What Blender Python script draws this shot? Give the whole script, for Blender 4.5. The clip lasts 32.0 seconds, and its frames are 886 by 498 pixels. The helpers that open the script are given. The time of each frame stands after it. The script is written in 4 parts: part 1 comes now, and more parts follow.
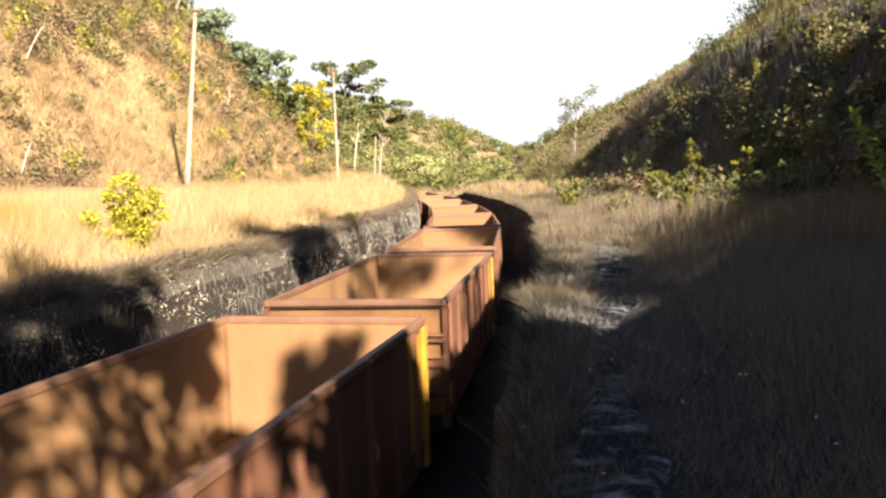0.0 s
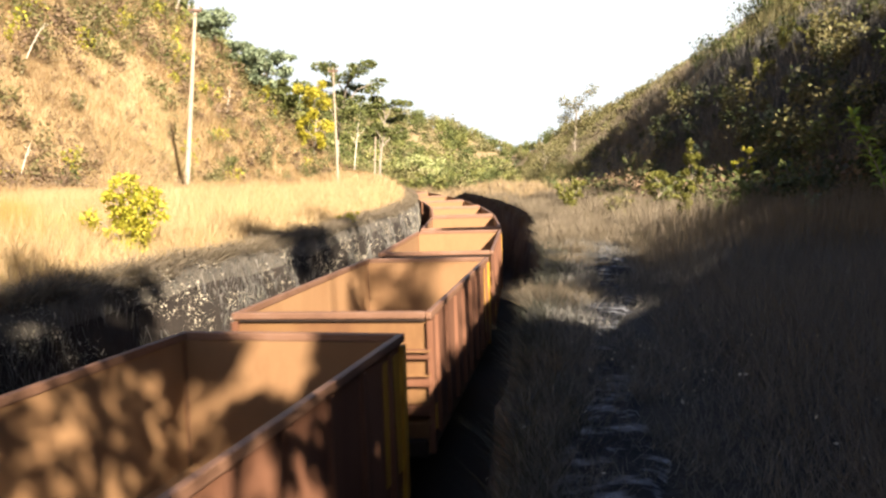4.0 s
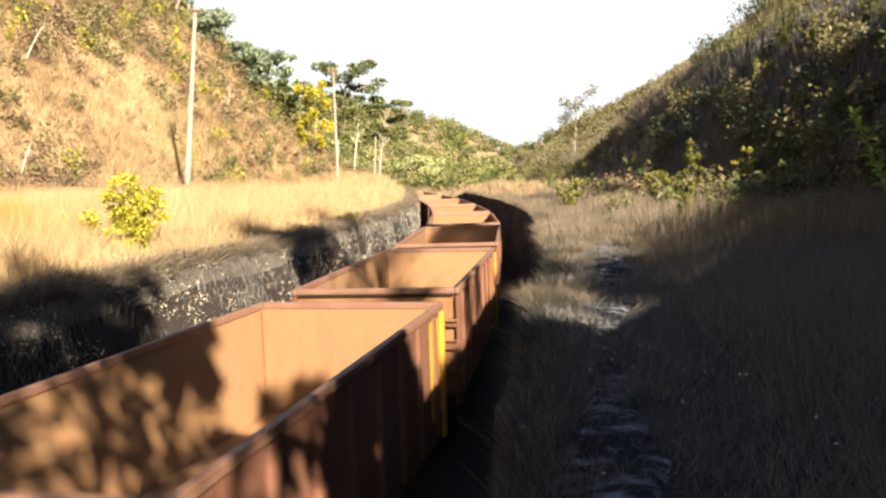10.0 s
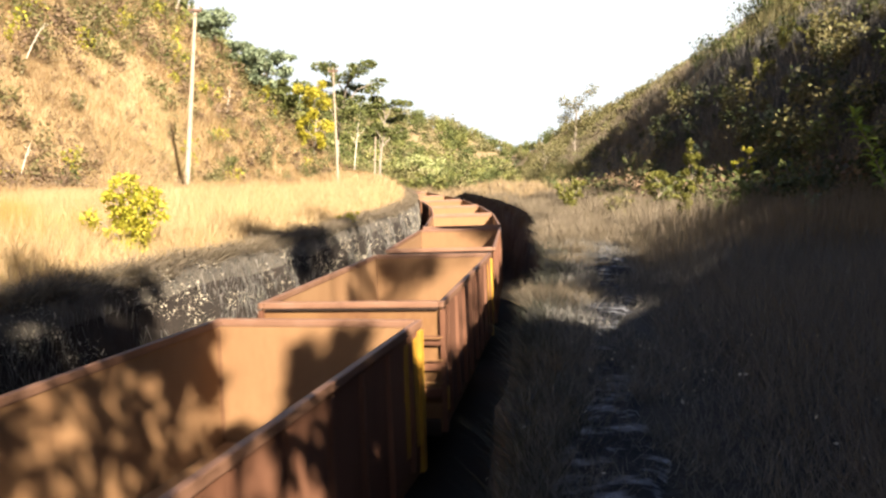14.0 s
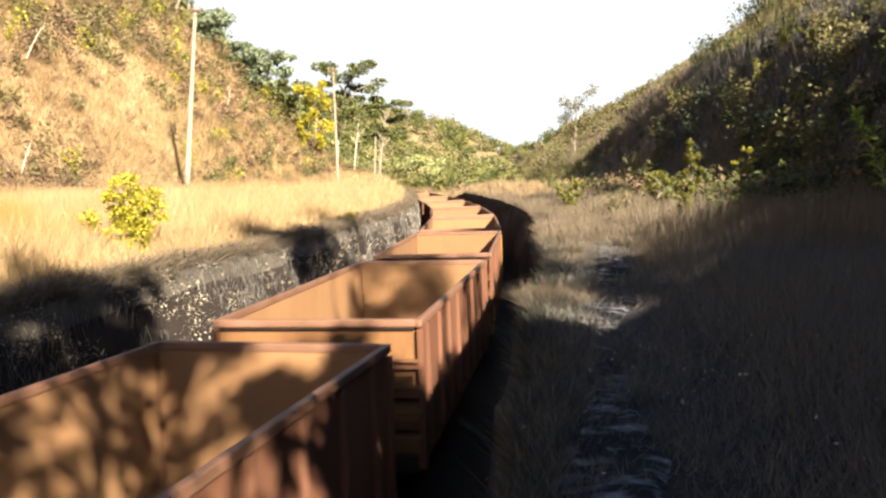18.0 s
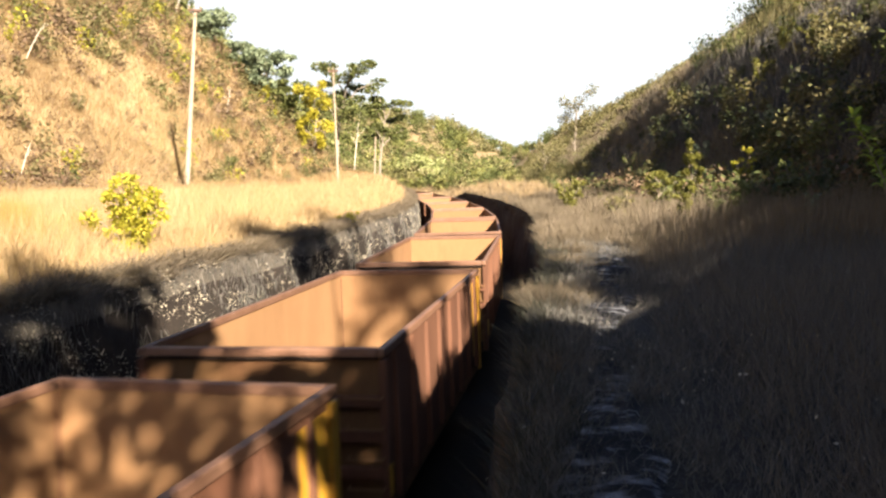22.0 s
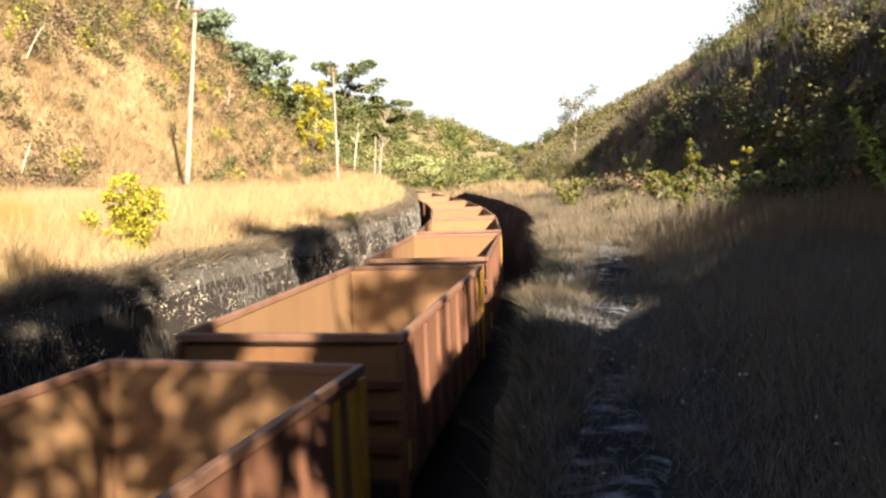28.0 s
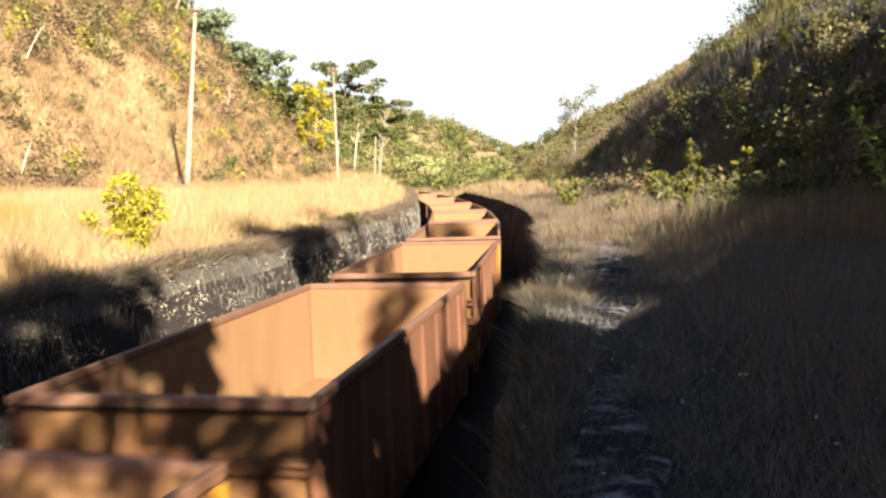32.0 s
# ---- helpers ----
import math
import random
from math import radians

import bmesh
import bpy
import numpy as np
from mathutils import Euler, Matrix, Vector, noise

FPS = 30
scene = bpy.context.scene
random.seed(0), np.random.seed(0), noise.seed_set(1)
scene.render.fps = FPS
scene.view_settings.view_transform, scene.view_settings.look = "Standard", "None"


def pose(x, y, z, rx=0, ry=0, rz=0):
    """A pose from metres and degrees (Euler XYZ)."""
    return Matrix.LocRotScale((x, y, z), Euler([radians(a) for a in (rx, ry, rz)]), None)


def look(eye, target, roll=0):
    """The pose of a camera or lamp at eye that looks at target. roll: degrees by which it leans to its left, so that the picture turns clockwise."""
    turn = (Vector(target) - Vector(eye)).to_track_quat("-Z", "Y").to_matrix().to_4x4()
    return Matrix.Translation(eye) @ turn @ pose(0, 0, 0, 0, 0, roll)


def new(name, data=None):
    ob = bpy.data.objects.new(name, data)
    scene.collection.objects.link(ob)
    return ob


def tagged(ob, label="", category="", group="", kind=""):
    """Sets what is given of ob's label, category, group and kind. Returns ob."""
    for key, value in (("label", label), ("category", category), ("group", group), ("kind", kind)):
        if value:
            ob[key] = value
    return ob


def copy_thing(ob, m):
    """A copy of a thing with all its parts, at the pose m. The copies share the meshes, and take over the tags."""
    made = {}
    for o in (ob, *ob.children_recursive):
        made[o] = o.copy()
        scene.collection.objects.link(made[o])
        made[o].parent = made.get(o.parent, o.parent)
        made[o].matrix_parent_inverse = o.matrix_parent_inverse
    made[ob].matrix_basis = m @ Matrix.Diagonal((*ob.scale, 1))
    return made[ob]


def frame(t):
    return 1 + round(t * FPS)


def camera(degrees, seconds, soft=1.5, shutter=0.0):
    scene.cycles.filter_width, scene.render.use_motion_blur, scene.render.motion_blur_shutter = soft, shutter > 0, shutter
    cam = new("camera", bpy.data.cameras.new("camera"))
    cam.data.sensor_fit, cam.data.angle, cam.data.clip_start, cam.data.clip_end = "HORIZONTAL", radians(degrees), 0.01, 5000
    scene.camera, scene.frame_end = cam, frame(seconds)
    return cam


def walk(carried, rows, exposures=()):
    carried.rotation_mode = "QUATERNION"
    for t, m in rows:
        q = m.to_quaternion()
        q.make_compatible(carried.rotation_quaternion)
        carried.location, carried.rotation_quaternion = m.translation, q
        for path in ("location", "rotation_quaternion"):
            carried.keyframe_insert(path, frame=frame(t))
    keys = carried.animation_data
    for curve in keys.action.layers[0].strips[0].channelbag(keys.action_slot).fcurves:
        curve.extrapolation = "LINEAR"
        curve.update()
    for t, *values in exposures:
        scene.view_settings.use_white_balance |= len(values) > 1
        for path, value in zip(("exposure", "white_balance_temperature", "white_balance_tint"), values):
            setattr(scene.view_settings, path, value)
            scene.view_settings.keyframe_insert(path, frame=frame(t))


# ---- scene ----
EYE = 4.83                      # eye height over the rail
cam = camera(55.2, 32.0, soft=2.5, shutter=0.5)
PITCH = radians(5.24)
VIEW = look((0, 0, EYE), (0, math.cos(PITCH), EYE - math.sin(PITCH)), 1.3)
walk(cam, [(0, VIEW), (32, VIEW)])

# ---------------------------------------------------------------- light
SUN_AZ, SUN_EL = radians(154), radians(31)      # clockwise from +y
scene.view_settings.exposure = 2.6
world = bpy.data.worlds.new("world")
scene.world = world
world.use_nodes = True
wn = world.node_tree.nodes
sky = wn.new("ShaderNodeTexSky")
sky.sky_type, sky.sun_disc = "NISHITA", False
sky.sun_elevation, sky.sun_rotation = SUN_EL, SUN_AZ
sky.dust_density, sky.air_density, sky.ozone_density = 0.8, 0.6, 1.0
wn["Background"].inputs["Strength"].default_value = 0.04
world.node_tree.links.new(sky.outputs["Color"], wn["Background"].inputs["Color"])
sun = new("sun", bpy.data.lights.new("sun", "SUN"))
sun.data.energy, sun.data.angle, sun.data.color = 5.0, radians(0.5), (1.0, 0.865, 0.70)
to_sun = Vector((math.sin(SUN_AZ) * math.cos(SUN_EL), math.cos(SUN_AZ) * math.cos(SUN_EL), math.sin(SUN_EL)))
sun.matrix_world = look(to_sun * 60, (0, 0, 0))


# ---------------------------------------------------------------- materials
def ramp(nt, fac, colours):
    r = nt.nodes.new("ShaderNodeValToRGB")
    el = r.color_ramp.elements
    while len(el) < len(colours):
        el.new(0.5)
    for k, c in enumerate(colours):
        el[k].position = k / max(1, len(colours) - 1) * 0.7 + 0.15
        el[k].color = (*c, 1)
    nt.links.new(fac, r.inputs["Fac"])
    return r.outputs["Color"]


def noise_tex(nt, scale, detail=4, rough=0.6, stretch=None, coord="Object"):
    tc = nt.nodes.new("ShaderNodeTexCoord")
    n = nt.nodes.new("ShaderNodeTexNoise")
    n.inputs["Scale"].default_value, n.inputs["Detail"].default_value, n.inputs["Roughness"].default_value = scale, detail, rough
    src = tc.outputs[coord]
    if stretch:
        mp = nt.nodes.new("ShaderNodeMapping")
        mp.inputs["Scale"].default_value = stretch
        nt.links.new(src, mp.inputs["Vector"])
        src = mp.outputs["Vector"]
    nt.links.new(src, n.inputs["Vector"])
    return n.outputs["Fac"]


def mixed(nt, fac, a, b, kind="MIX"):
    m = nt.nodes.new("ShaderNodeMix")
    m.data_type, m.blend_type = "RGBA", kind
    for k, v in ((0, fac), (6, a), (7, b)):
        if isinstance(v, (int, float)):
            m.inputs[k].default_value = v
        elif isinstance(v, tuple):
            m.inputs[k].default_value = (*v, 1)
        else:
            nt.links.new(v, m.inputs[k])
    return m.outputs[2]


def surface(name, colours, scale=3.0, fine=40.0, rough=0.85, metal=0.0, bump=0.3, stretch=None, grain=0.35, per_object=0.0, spec=0.3):
    """A weathered solid: broad stains, fine grain and relief."""
    m = bpy.data.materials.new(name)
    m.use_nodes = True
    nt = m.node_tree
    b = nt.nodes["Principled BSDF"]
    broad = ramp(nt, noise_tex(nt, scale, 5, 0.65, stretch), colours)
    g = noise_tex(nt, fine, 3, 0.7, stretch)
    dark = tuple(c * 0.45 for c in colours[0])
    col = mixed(nt, grain, broad, ramp(nt, g, [dark, colours[-1]]))
    if per_object:
        oi = nt.nodes.new("ShaderNodeObjectInfo")
        hsv = nt.nodes.new("ShaderNodeHueSaturation")
        mr = nt.nodes.new("ShaderNodeMapRange")
        mr.inputs["To Min"].default_value, mr.inputs["To Max"].default_value = 1 - per_object, 1 + per_object
        nt.links.new(oi.outputs["Random"], mr.inputs["Value"])
        nt.links.new(mr.outputs["Result"], hsv.inputs["Value"])
        nt.links.new(col, hsv.inputs["Color"])
        col = hsv.outputs["Color"]
    nt.links.new(col, b.inputs["Base Color"])
    b.inputs["Roughness"].default_value, b.inputs["Metallic"].default_value = rough, metal
    b.inputs["Specular IOR Level"].default_value = spec
    if bump:
        bp = nt.nodes.new("ShaderNodeBump")
        bp.inputs["Strength"].default_value, bp.inputs["Distance"].default_value = bump, 0.04
        nt.links.new(g, bp.inputs["Height"])
        nt.links.new(bp.outputs["Normal"], b.inputs["Normal"])
    return m


def leafy(name, colours, clear=0.35, rough=0.6, patch=0.25, gloss=0.25):
    """Leaves and blades: each its own tone, with broad drifts of colour; light passes through."""
    m = bpy.data.materials.new(name)
    m.use_nodes = True
    nt = m.node_tree
    b = nt.nodes["Principled BSDF"]
    geo = nt.nodes.new("ShaderNodeNewGeometry")
    one = ramp(nt, geo.outputs["Random Per Island"], colours)
    drift = ramp(nt, noise_tex(nt, patch, 3, 0.6), [tuple(c * 0.7 for c in colours[0]), colours[-1]])
    col = mixed(nt, 0.4, one, drift)
    nt.links.new(col, b.inputs["Base Color"])
    b.inputs["Roughness"].default_value = rough
    b.inputs["Specular IOR Level"].default_value = gloss
    tr = nt.nodes.new("ShaderNodeBsdfTranslucent")
    nt.links.new(col, tr.inputs["Color"])
    mx = nt.nodes.new("ShaderNodeMixShader")
    mx.inputs["Fac"].default_value = clear
    nt.links.new(b.outputs["BSDF"], mx.inputs[1])
    nt.links.new(tr.outputs["BSDF"], mx.inputs[2])
    nt.links.new(mx.outputs["Shader"], nt.nodes["Material Output"].inputs["Surface"])
    return m


M_SOIL = surface("dry_hillside", [(0.13, 0.085, 0.045), (0.21, 0.145, 0.075), (0.26, 0.19, 0.10), (0.17, 0.14, 0.06)], 0.35, 9, 0.95, bump=0.8)
# near-black soil: the right bank's deep shade is put into this colour
M_SHADESOIL = surface("shade_toned_bank_soil", [(0.005103, 0.004252, 0.003402), (0.01134, 0.009072, 0.007088), (0.01985, 0.01588, 0.01191)], 0.8, 14, 0.95, bump=0.8)
# lowered to near black: shade inside the cutting is painted into both walls
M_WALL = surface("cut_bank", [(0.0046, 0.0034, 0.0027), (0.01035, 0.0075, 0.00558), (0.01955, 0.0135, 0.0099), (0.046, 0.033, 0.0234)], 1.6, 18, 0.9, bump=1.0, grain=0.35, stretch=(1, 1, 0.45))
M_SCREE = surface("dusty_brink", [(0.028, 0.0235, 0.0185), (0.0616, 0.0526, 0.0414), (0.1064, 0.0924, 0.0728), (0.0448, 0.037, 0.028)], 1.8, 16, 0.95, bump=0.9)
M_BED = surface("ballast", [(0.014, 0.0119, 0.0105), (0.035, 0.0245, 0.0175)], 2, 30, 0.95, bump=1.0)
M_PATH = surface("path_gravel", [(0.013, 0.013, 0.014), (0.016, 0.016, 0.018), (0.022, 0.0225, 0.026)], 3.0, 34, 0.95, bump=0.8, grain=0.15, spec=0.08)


def pale_patches(m, pale, scale, edge, soft, stretch):
    """Pale noise patches over a surface's own colour."""
    nt = m.node_tree
    b = nt.nodes["Principled BSDF"]
    under = b.inputs["Base Color"].links[0].from_socket
    mr = nt.nodes.new("ShaderNodeMapRange")
    mr.inputs["From Min"].default_value, mr.inputs["From Max"].default_value = edge, edge + soft
    nt.links.new(noise_tex(nt, scale, 5, 0.62, stretch), mr.inputs["Value"])
    nt.links.new(mixed(nt, mr.outputs["Result"], under, pale), b.inputs["Base Color"])


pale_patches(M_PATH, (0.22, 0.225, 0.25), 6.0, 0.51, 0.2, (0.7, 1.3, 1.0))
M_RUST = surface("rusty_steel", [(0.0565, 0.0234, 0.0096), (0.113, 0.0507, 0.0182), (0.1662, 0.0858, 0.0307), (0.0798, 0.0351, 0.0134)], 1.3, 22, 0.75, 0.0, 0.25, (1, 1, 0.35), 0.3, 0.16)
# rust darkened further: shade on the wagons' outsides is put into the colour
M_OUTER = surface("shade_toned_rusty_plate", [(0.0513, 0.0187, 0.0091), (0.089, 0.0353, 0.0171), (0.13, 0.0572, 0.0297), (0.0684, 0.025, 0.0114)], 1.1, 18, 0.8, 0.0, 0.25, (1, 1, 0.25), 0.3, 0.16)
M_DUST = surface("ore_dusted_steel", [(0.1244, 0.0608, 0.0258), (0.1769, 0.0949, 0.0418), (0.2096, 0.1189, 0.0547), (0.1506, 0.0743, 0.0322)], 0.9, 14, 0.85, 0.0, 0.2, (1, 1, 0.3), 0.28, 0.14)
M_RIM = surface("worn_rim", [(0.0912, 0.0434, 0.0262), (0.152, 0.0771, 0.0449), (0.2052, 0.1205, 0.0842)], 2.5, 30, 0.6, 0.2, 0.2, None, 0.3, 0.15)
M_IRON = surface("dark_iron", [(0.014, 0.0098, 0.0077), (0.0385, 0.0224, 0.0154)], 3, 30, 0.7, 0.4, 0.3)
M_YELLOW = surface("yellow_paint", [(0.09, 0.04, 0.016), (0.22, 0.10, 0.014), (0.35, 0.19, 0.016), (0.40, 0.23, 0.02), (0.12, 0.05, 0.018)], 4.5, 25, 0.6, 0.0, 0.15, (1, 1, 0.3), 0.2, 0.2)
M_CONC = surface("weathered_concrete", [(0.192, 0.148, 0.1056), (0.272, 0.2146, 0.1584), (0.336, 0.2738, 0.2046)], 1.5, 25, 0.9, bump=0.3, grain=0.2)
M_WOOD = surface("dark_wood", [(0.06, 0.035, 0.025), (0.14, 0.08, 0.055)], 4, 30, 0.85, bump=0.4)
M_BARK = surface("bark", [(0.112, 0.084, 0.063), (0.21, 0.175, 0.133), (0.266, 0.231, 0.182)], 3, 30, 0.9, bump=0.6, stretch=(1, 1, 0.25))
M_PALE = surface("pale_bark", [(0.42, 0.38, 0.31), (0.58, 0.54, 0.46)], 3, 30, 0.85, bump=0.4)
M_HAY = leafy("dry_grass", [(0.2661, 0.1767, 0.091), (0.4021, 0.2926, 0.1651), (0.4763, 0.3596, 0.2128), (0.3403, 0.2438, 0.105)], 0.35)
M_HAYP = leafy("rose_grass", [(0.165, 0.098, 0.048), (0.215, 0.135, 0.066), (0.25, 0.165, 0.082), (0.19, 0.13, 0.055)], 0.3, patch=0.18)
# grass greyed and darkened: shade on the near bank is in the colour
M_HAYD = leafy("shade_toned_grass", [(0.07531, 0.06844, 0.06502), (0.1306, 0.1176, 0.1084), (0.2008, 0.1796, 0.1558), (0.09036, 0.08983, 0.07451)], 0.3)
M_STRAW = leafy("straw_grass", [(0.1055, 0.0814, 0.0575), (0.1657, 0.1294, 0.0919), (0.2259, 0.178, 0.1278), (0.1281, 0.1053, 0.0638)], 0.3)
M_OLIVE = leafy("olive_scrub", [(0.0926, 0.08, 0.038), (0.1564, 0.1253, 0.06), (0.2048, 0.1705, 0.07), (0.1224, 0.1201, 0.042)], 0.3)
M_WEED = leafy("dry_weed", [(0.10, 0.062, 0.042), (0.16, 0.105, 0.07), (0.22, 0.15, 0.09), (0.14, 0.10, 0.05)], 0.2)
M_GREEN = leafy("green_leaf", [(0.065, 0.078, 0.026), (0.115, 0.132, 0.04), (0.185, 0.19, 0.065), (0.085, 0.10, 0.028)], 0.35)
# green darkened to carry the shade on the right hill
M_DKGREEN = leafy("shade_dark_leaf", [(0.02431, 0.03825, 0.01326), (0.0442, 0.06375, 0.0204), (0.07182, 0.09036, 0.0306), (0.05525, 0.04781, 0.0204)], 0.3)
M_LIME = leafy("lime_leaf", [(0.24, 0.23, 0.0242), (0.372, 0.3335, 0.0385), (0.48, 0.414, 0.055), (0.288, 0.2875, 0.033)], 0.4)
M_SPRIG = leafy("bright_leaf", [(0.1248, 0.1872, 0.02496), (0.1997, 0.2746, 0.03744), (0.2746, 0.337, 0.0624)], 0.4)
M_GOLD = leafy("golden_leaf", [(0.285, 0.2464, 0.022), (0.437, 0.3808, 0.035), (0.513, 0.448, 0.06), (0.342, 0.3136, 0.035)], 0.4)
# brownish olive with the haze of distance mixed into the tone
M_FAR = leafy("distant_leaf", [(0.13, 0.115, 0.055), (0.19, 0.165, 0.075), (0.25, 0.215, 0.10), (0.16, 0.15, 0.06)], 0.3)
M_TIER = leafy("tier_leaf", [(0.0625, 0.075, 0.025), (0.1125, 0.125, 0.04), (0.1875, 0.1875, 0.0625), (0.0875, 0.1, 0.0275)], 0.3)
M_SHRUB = leafy("shrub_leaf", [(0.096, 0.092, 0.01875), (0.152, 0.144, 0.03), (0.216, 0.196, 0.045), (0.112, 0.12, 0.0225)], 0.35)
# weeds toned very dark: shade along the brink is in their colour
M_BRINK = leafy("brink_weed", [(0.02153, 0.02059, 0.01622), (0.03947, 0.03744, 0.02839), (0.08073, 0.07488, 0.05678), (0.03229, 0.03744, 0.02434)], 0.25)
M_GLOW = leafy("yellow_leaf", [(0.30, 0.27, 0.03), (0.46, 0.40, 0.04), (0.56, 0.48, 0.07), (0.34, 0.34, 0.035)], 0.5)
M_BLOOM = leafy("pale_bloom", [(0.24, 0.264, 0.096), (0.36, 0.36, 0.168), (0.432, 0.42, 0.24), (0.264, 0.3, 0.096)], 0.3)
M_GREY = leafy("bluish_leaf", [(0.127, 0.164, 0.109), (0.2, 0.237, 0.146), (0.291, 0.328, 0.2), (0.164, 0.2, 0.109)], 0.3)
M_YGREEN = leafy("yellow_green_leaf", [(0.13, 0.135, 0.04), (0.20, 0.20, 0.055), (0.27, 0.26, 0.08), (0.15, 0.16, 0.045)], 0.3)
M_REED = leafy("reed_grass", [(0.17, 0.10, 0.035), (0.36, 0.26, 0.09), (0.46, 0.35, 0.13), (0.26, 0.21, 0.05)], 0.35)
M_STONE = surface("pale_stone", [(0.10, 0.095, 0.085), (0.17, 0.16, 0.145), (0.25, 0.24, 0.22)], 8, 50, 0.8, bump=0.4)
M_LITTER = surface("pale_litter", [(0.1457, 0.1215, 0.0864), (0.2785, 0.243, 0.1816), (0.3974, 0.352, 0.2736)], 6, 40, 0.5, bump=0.2, spec=0.5)

# ---------------------------------------------------------------- the line of the track
X0, Y0, TH, K0, K1 = -1.899, 11.0, 0.1864, -0.00652, 0.000027
RIM_DROP, CANT, RIM = 2.079, 3.07, 2.75
S_LO, S_HI = -22.0, 130.0
_s = np.linspace(S_LO, S_HI, 1521)
_a = TH + K0 * _s + K1 * _s * _s / 2
_x = np.concatenate([[0], np.cumsum((np.sin(_a)[1:] + np.sin(_a)[:-1]) / 2 * np.diff(_s))])
_y = np.concatenate([[0], np.cumsum((np.cos(_a)[1:] + np.cos(_a)[:-1]) / 2 * np.diff(_s))])
_x += X0 - np.interp(0, _s, _x)
_y += Y0 - np.interp(0, _s, _y)


def line_at(s):
    """Place and heading of the train's centre line."""
    c = min(max(s, S_LO), S_HI)
    a = float(np.interp(c, _s, _a))
    return float(np.interp(c, _s, _x)) + (s - c) * math.sin(a), float(np.interp(c, _s, _y)) + (s - c) * math.cos(a), a


def track_x(Y):
    Y = np.asarray(Y, float)
    x = np.interp(Y, _y, _x)
    x = np.where(Y < _y[0], _x[0] + (Y - _y[0]) * math.tan(_a[0]), x)
    return np.where(Y > _y[-1], _x[-1] + (Y - _y[-1]) * math.tan(_a[-1]), x)


def track_cos(Y):
    return np.cos(np.interp(Y, _y, _a))


# ---------------------------------------------------------------- the lie of the land
def hashed(i, j, seed):
    h = np.sin(i * 127.1 + j * 311.7 + seed * 74.7) * 43758.5453
    return h - np.floor(h)


def value_noise(x, y, seed=0):
    i, j = np.floor(x), np.floor(y)
    u, v = x - i, y - j
    u, v = u * u * (3 - 2 * u), v * v * (3 - 2 * v)
    a, b = hashed(i, j, seed), hashed(i + 1, j, seed)
    c, d = hashed(i, j + 1, seed), hashed(i + 1, j + 1, seed)
    return a + (b - a) * u + (c - a) * v + (a - b - c + d) * u * v - 0.5


def fbm(x, y, seed=0, octaves=4):
    t, amp = 0, 1.0
    for k in range(octaves):
        t = t + amp * value_noise(x * 2 ** k, y * 2 ** k, seed + k)
        amp *= 0.5
    return t


GROUND = EYE - 1.65
def cut_edge(Y, side):
    """How far the brink of the cutting lies from the track's middle."""
    return np.interp(Y, [22, 40, 58, 64, 100, 120], [-3.0, -2.75, -2.4, -2.1, -2.1, -2.5]) if side < 0 else np.interp(Y, [4, 6, 9, 18], [3.62, 3.4, 3.12, 2.9])


def left_foot(Y):
    x = np.interp(Y, [0, 38, 50, 60, 70, 85, 100, 150], [-21, -19.5, -16.5, -13.5, -11.0, -8.2, -6.8, -5.5])
    return np.minimum(x, track_x(Y) + (cut_edge(Y, -1) - 0.6) / track_cos(Y))


def right_foot(Y):
    """The hill beside the path wraps round behind it, out of view, shaped to cast shade."""
    return np.clip(3.0 + 0.45 * np.asarray(Y, float), -12, 11.5)


def soft_cap(z, top):
    return top * (1 - np.exp(-z / top * (1 + 0.35 * z / top)))


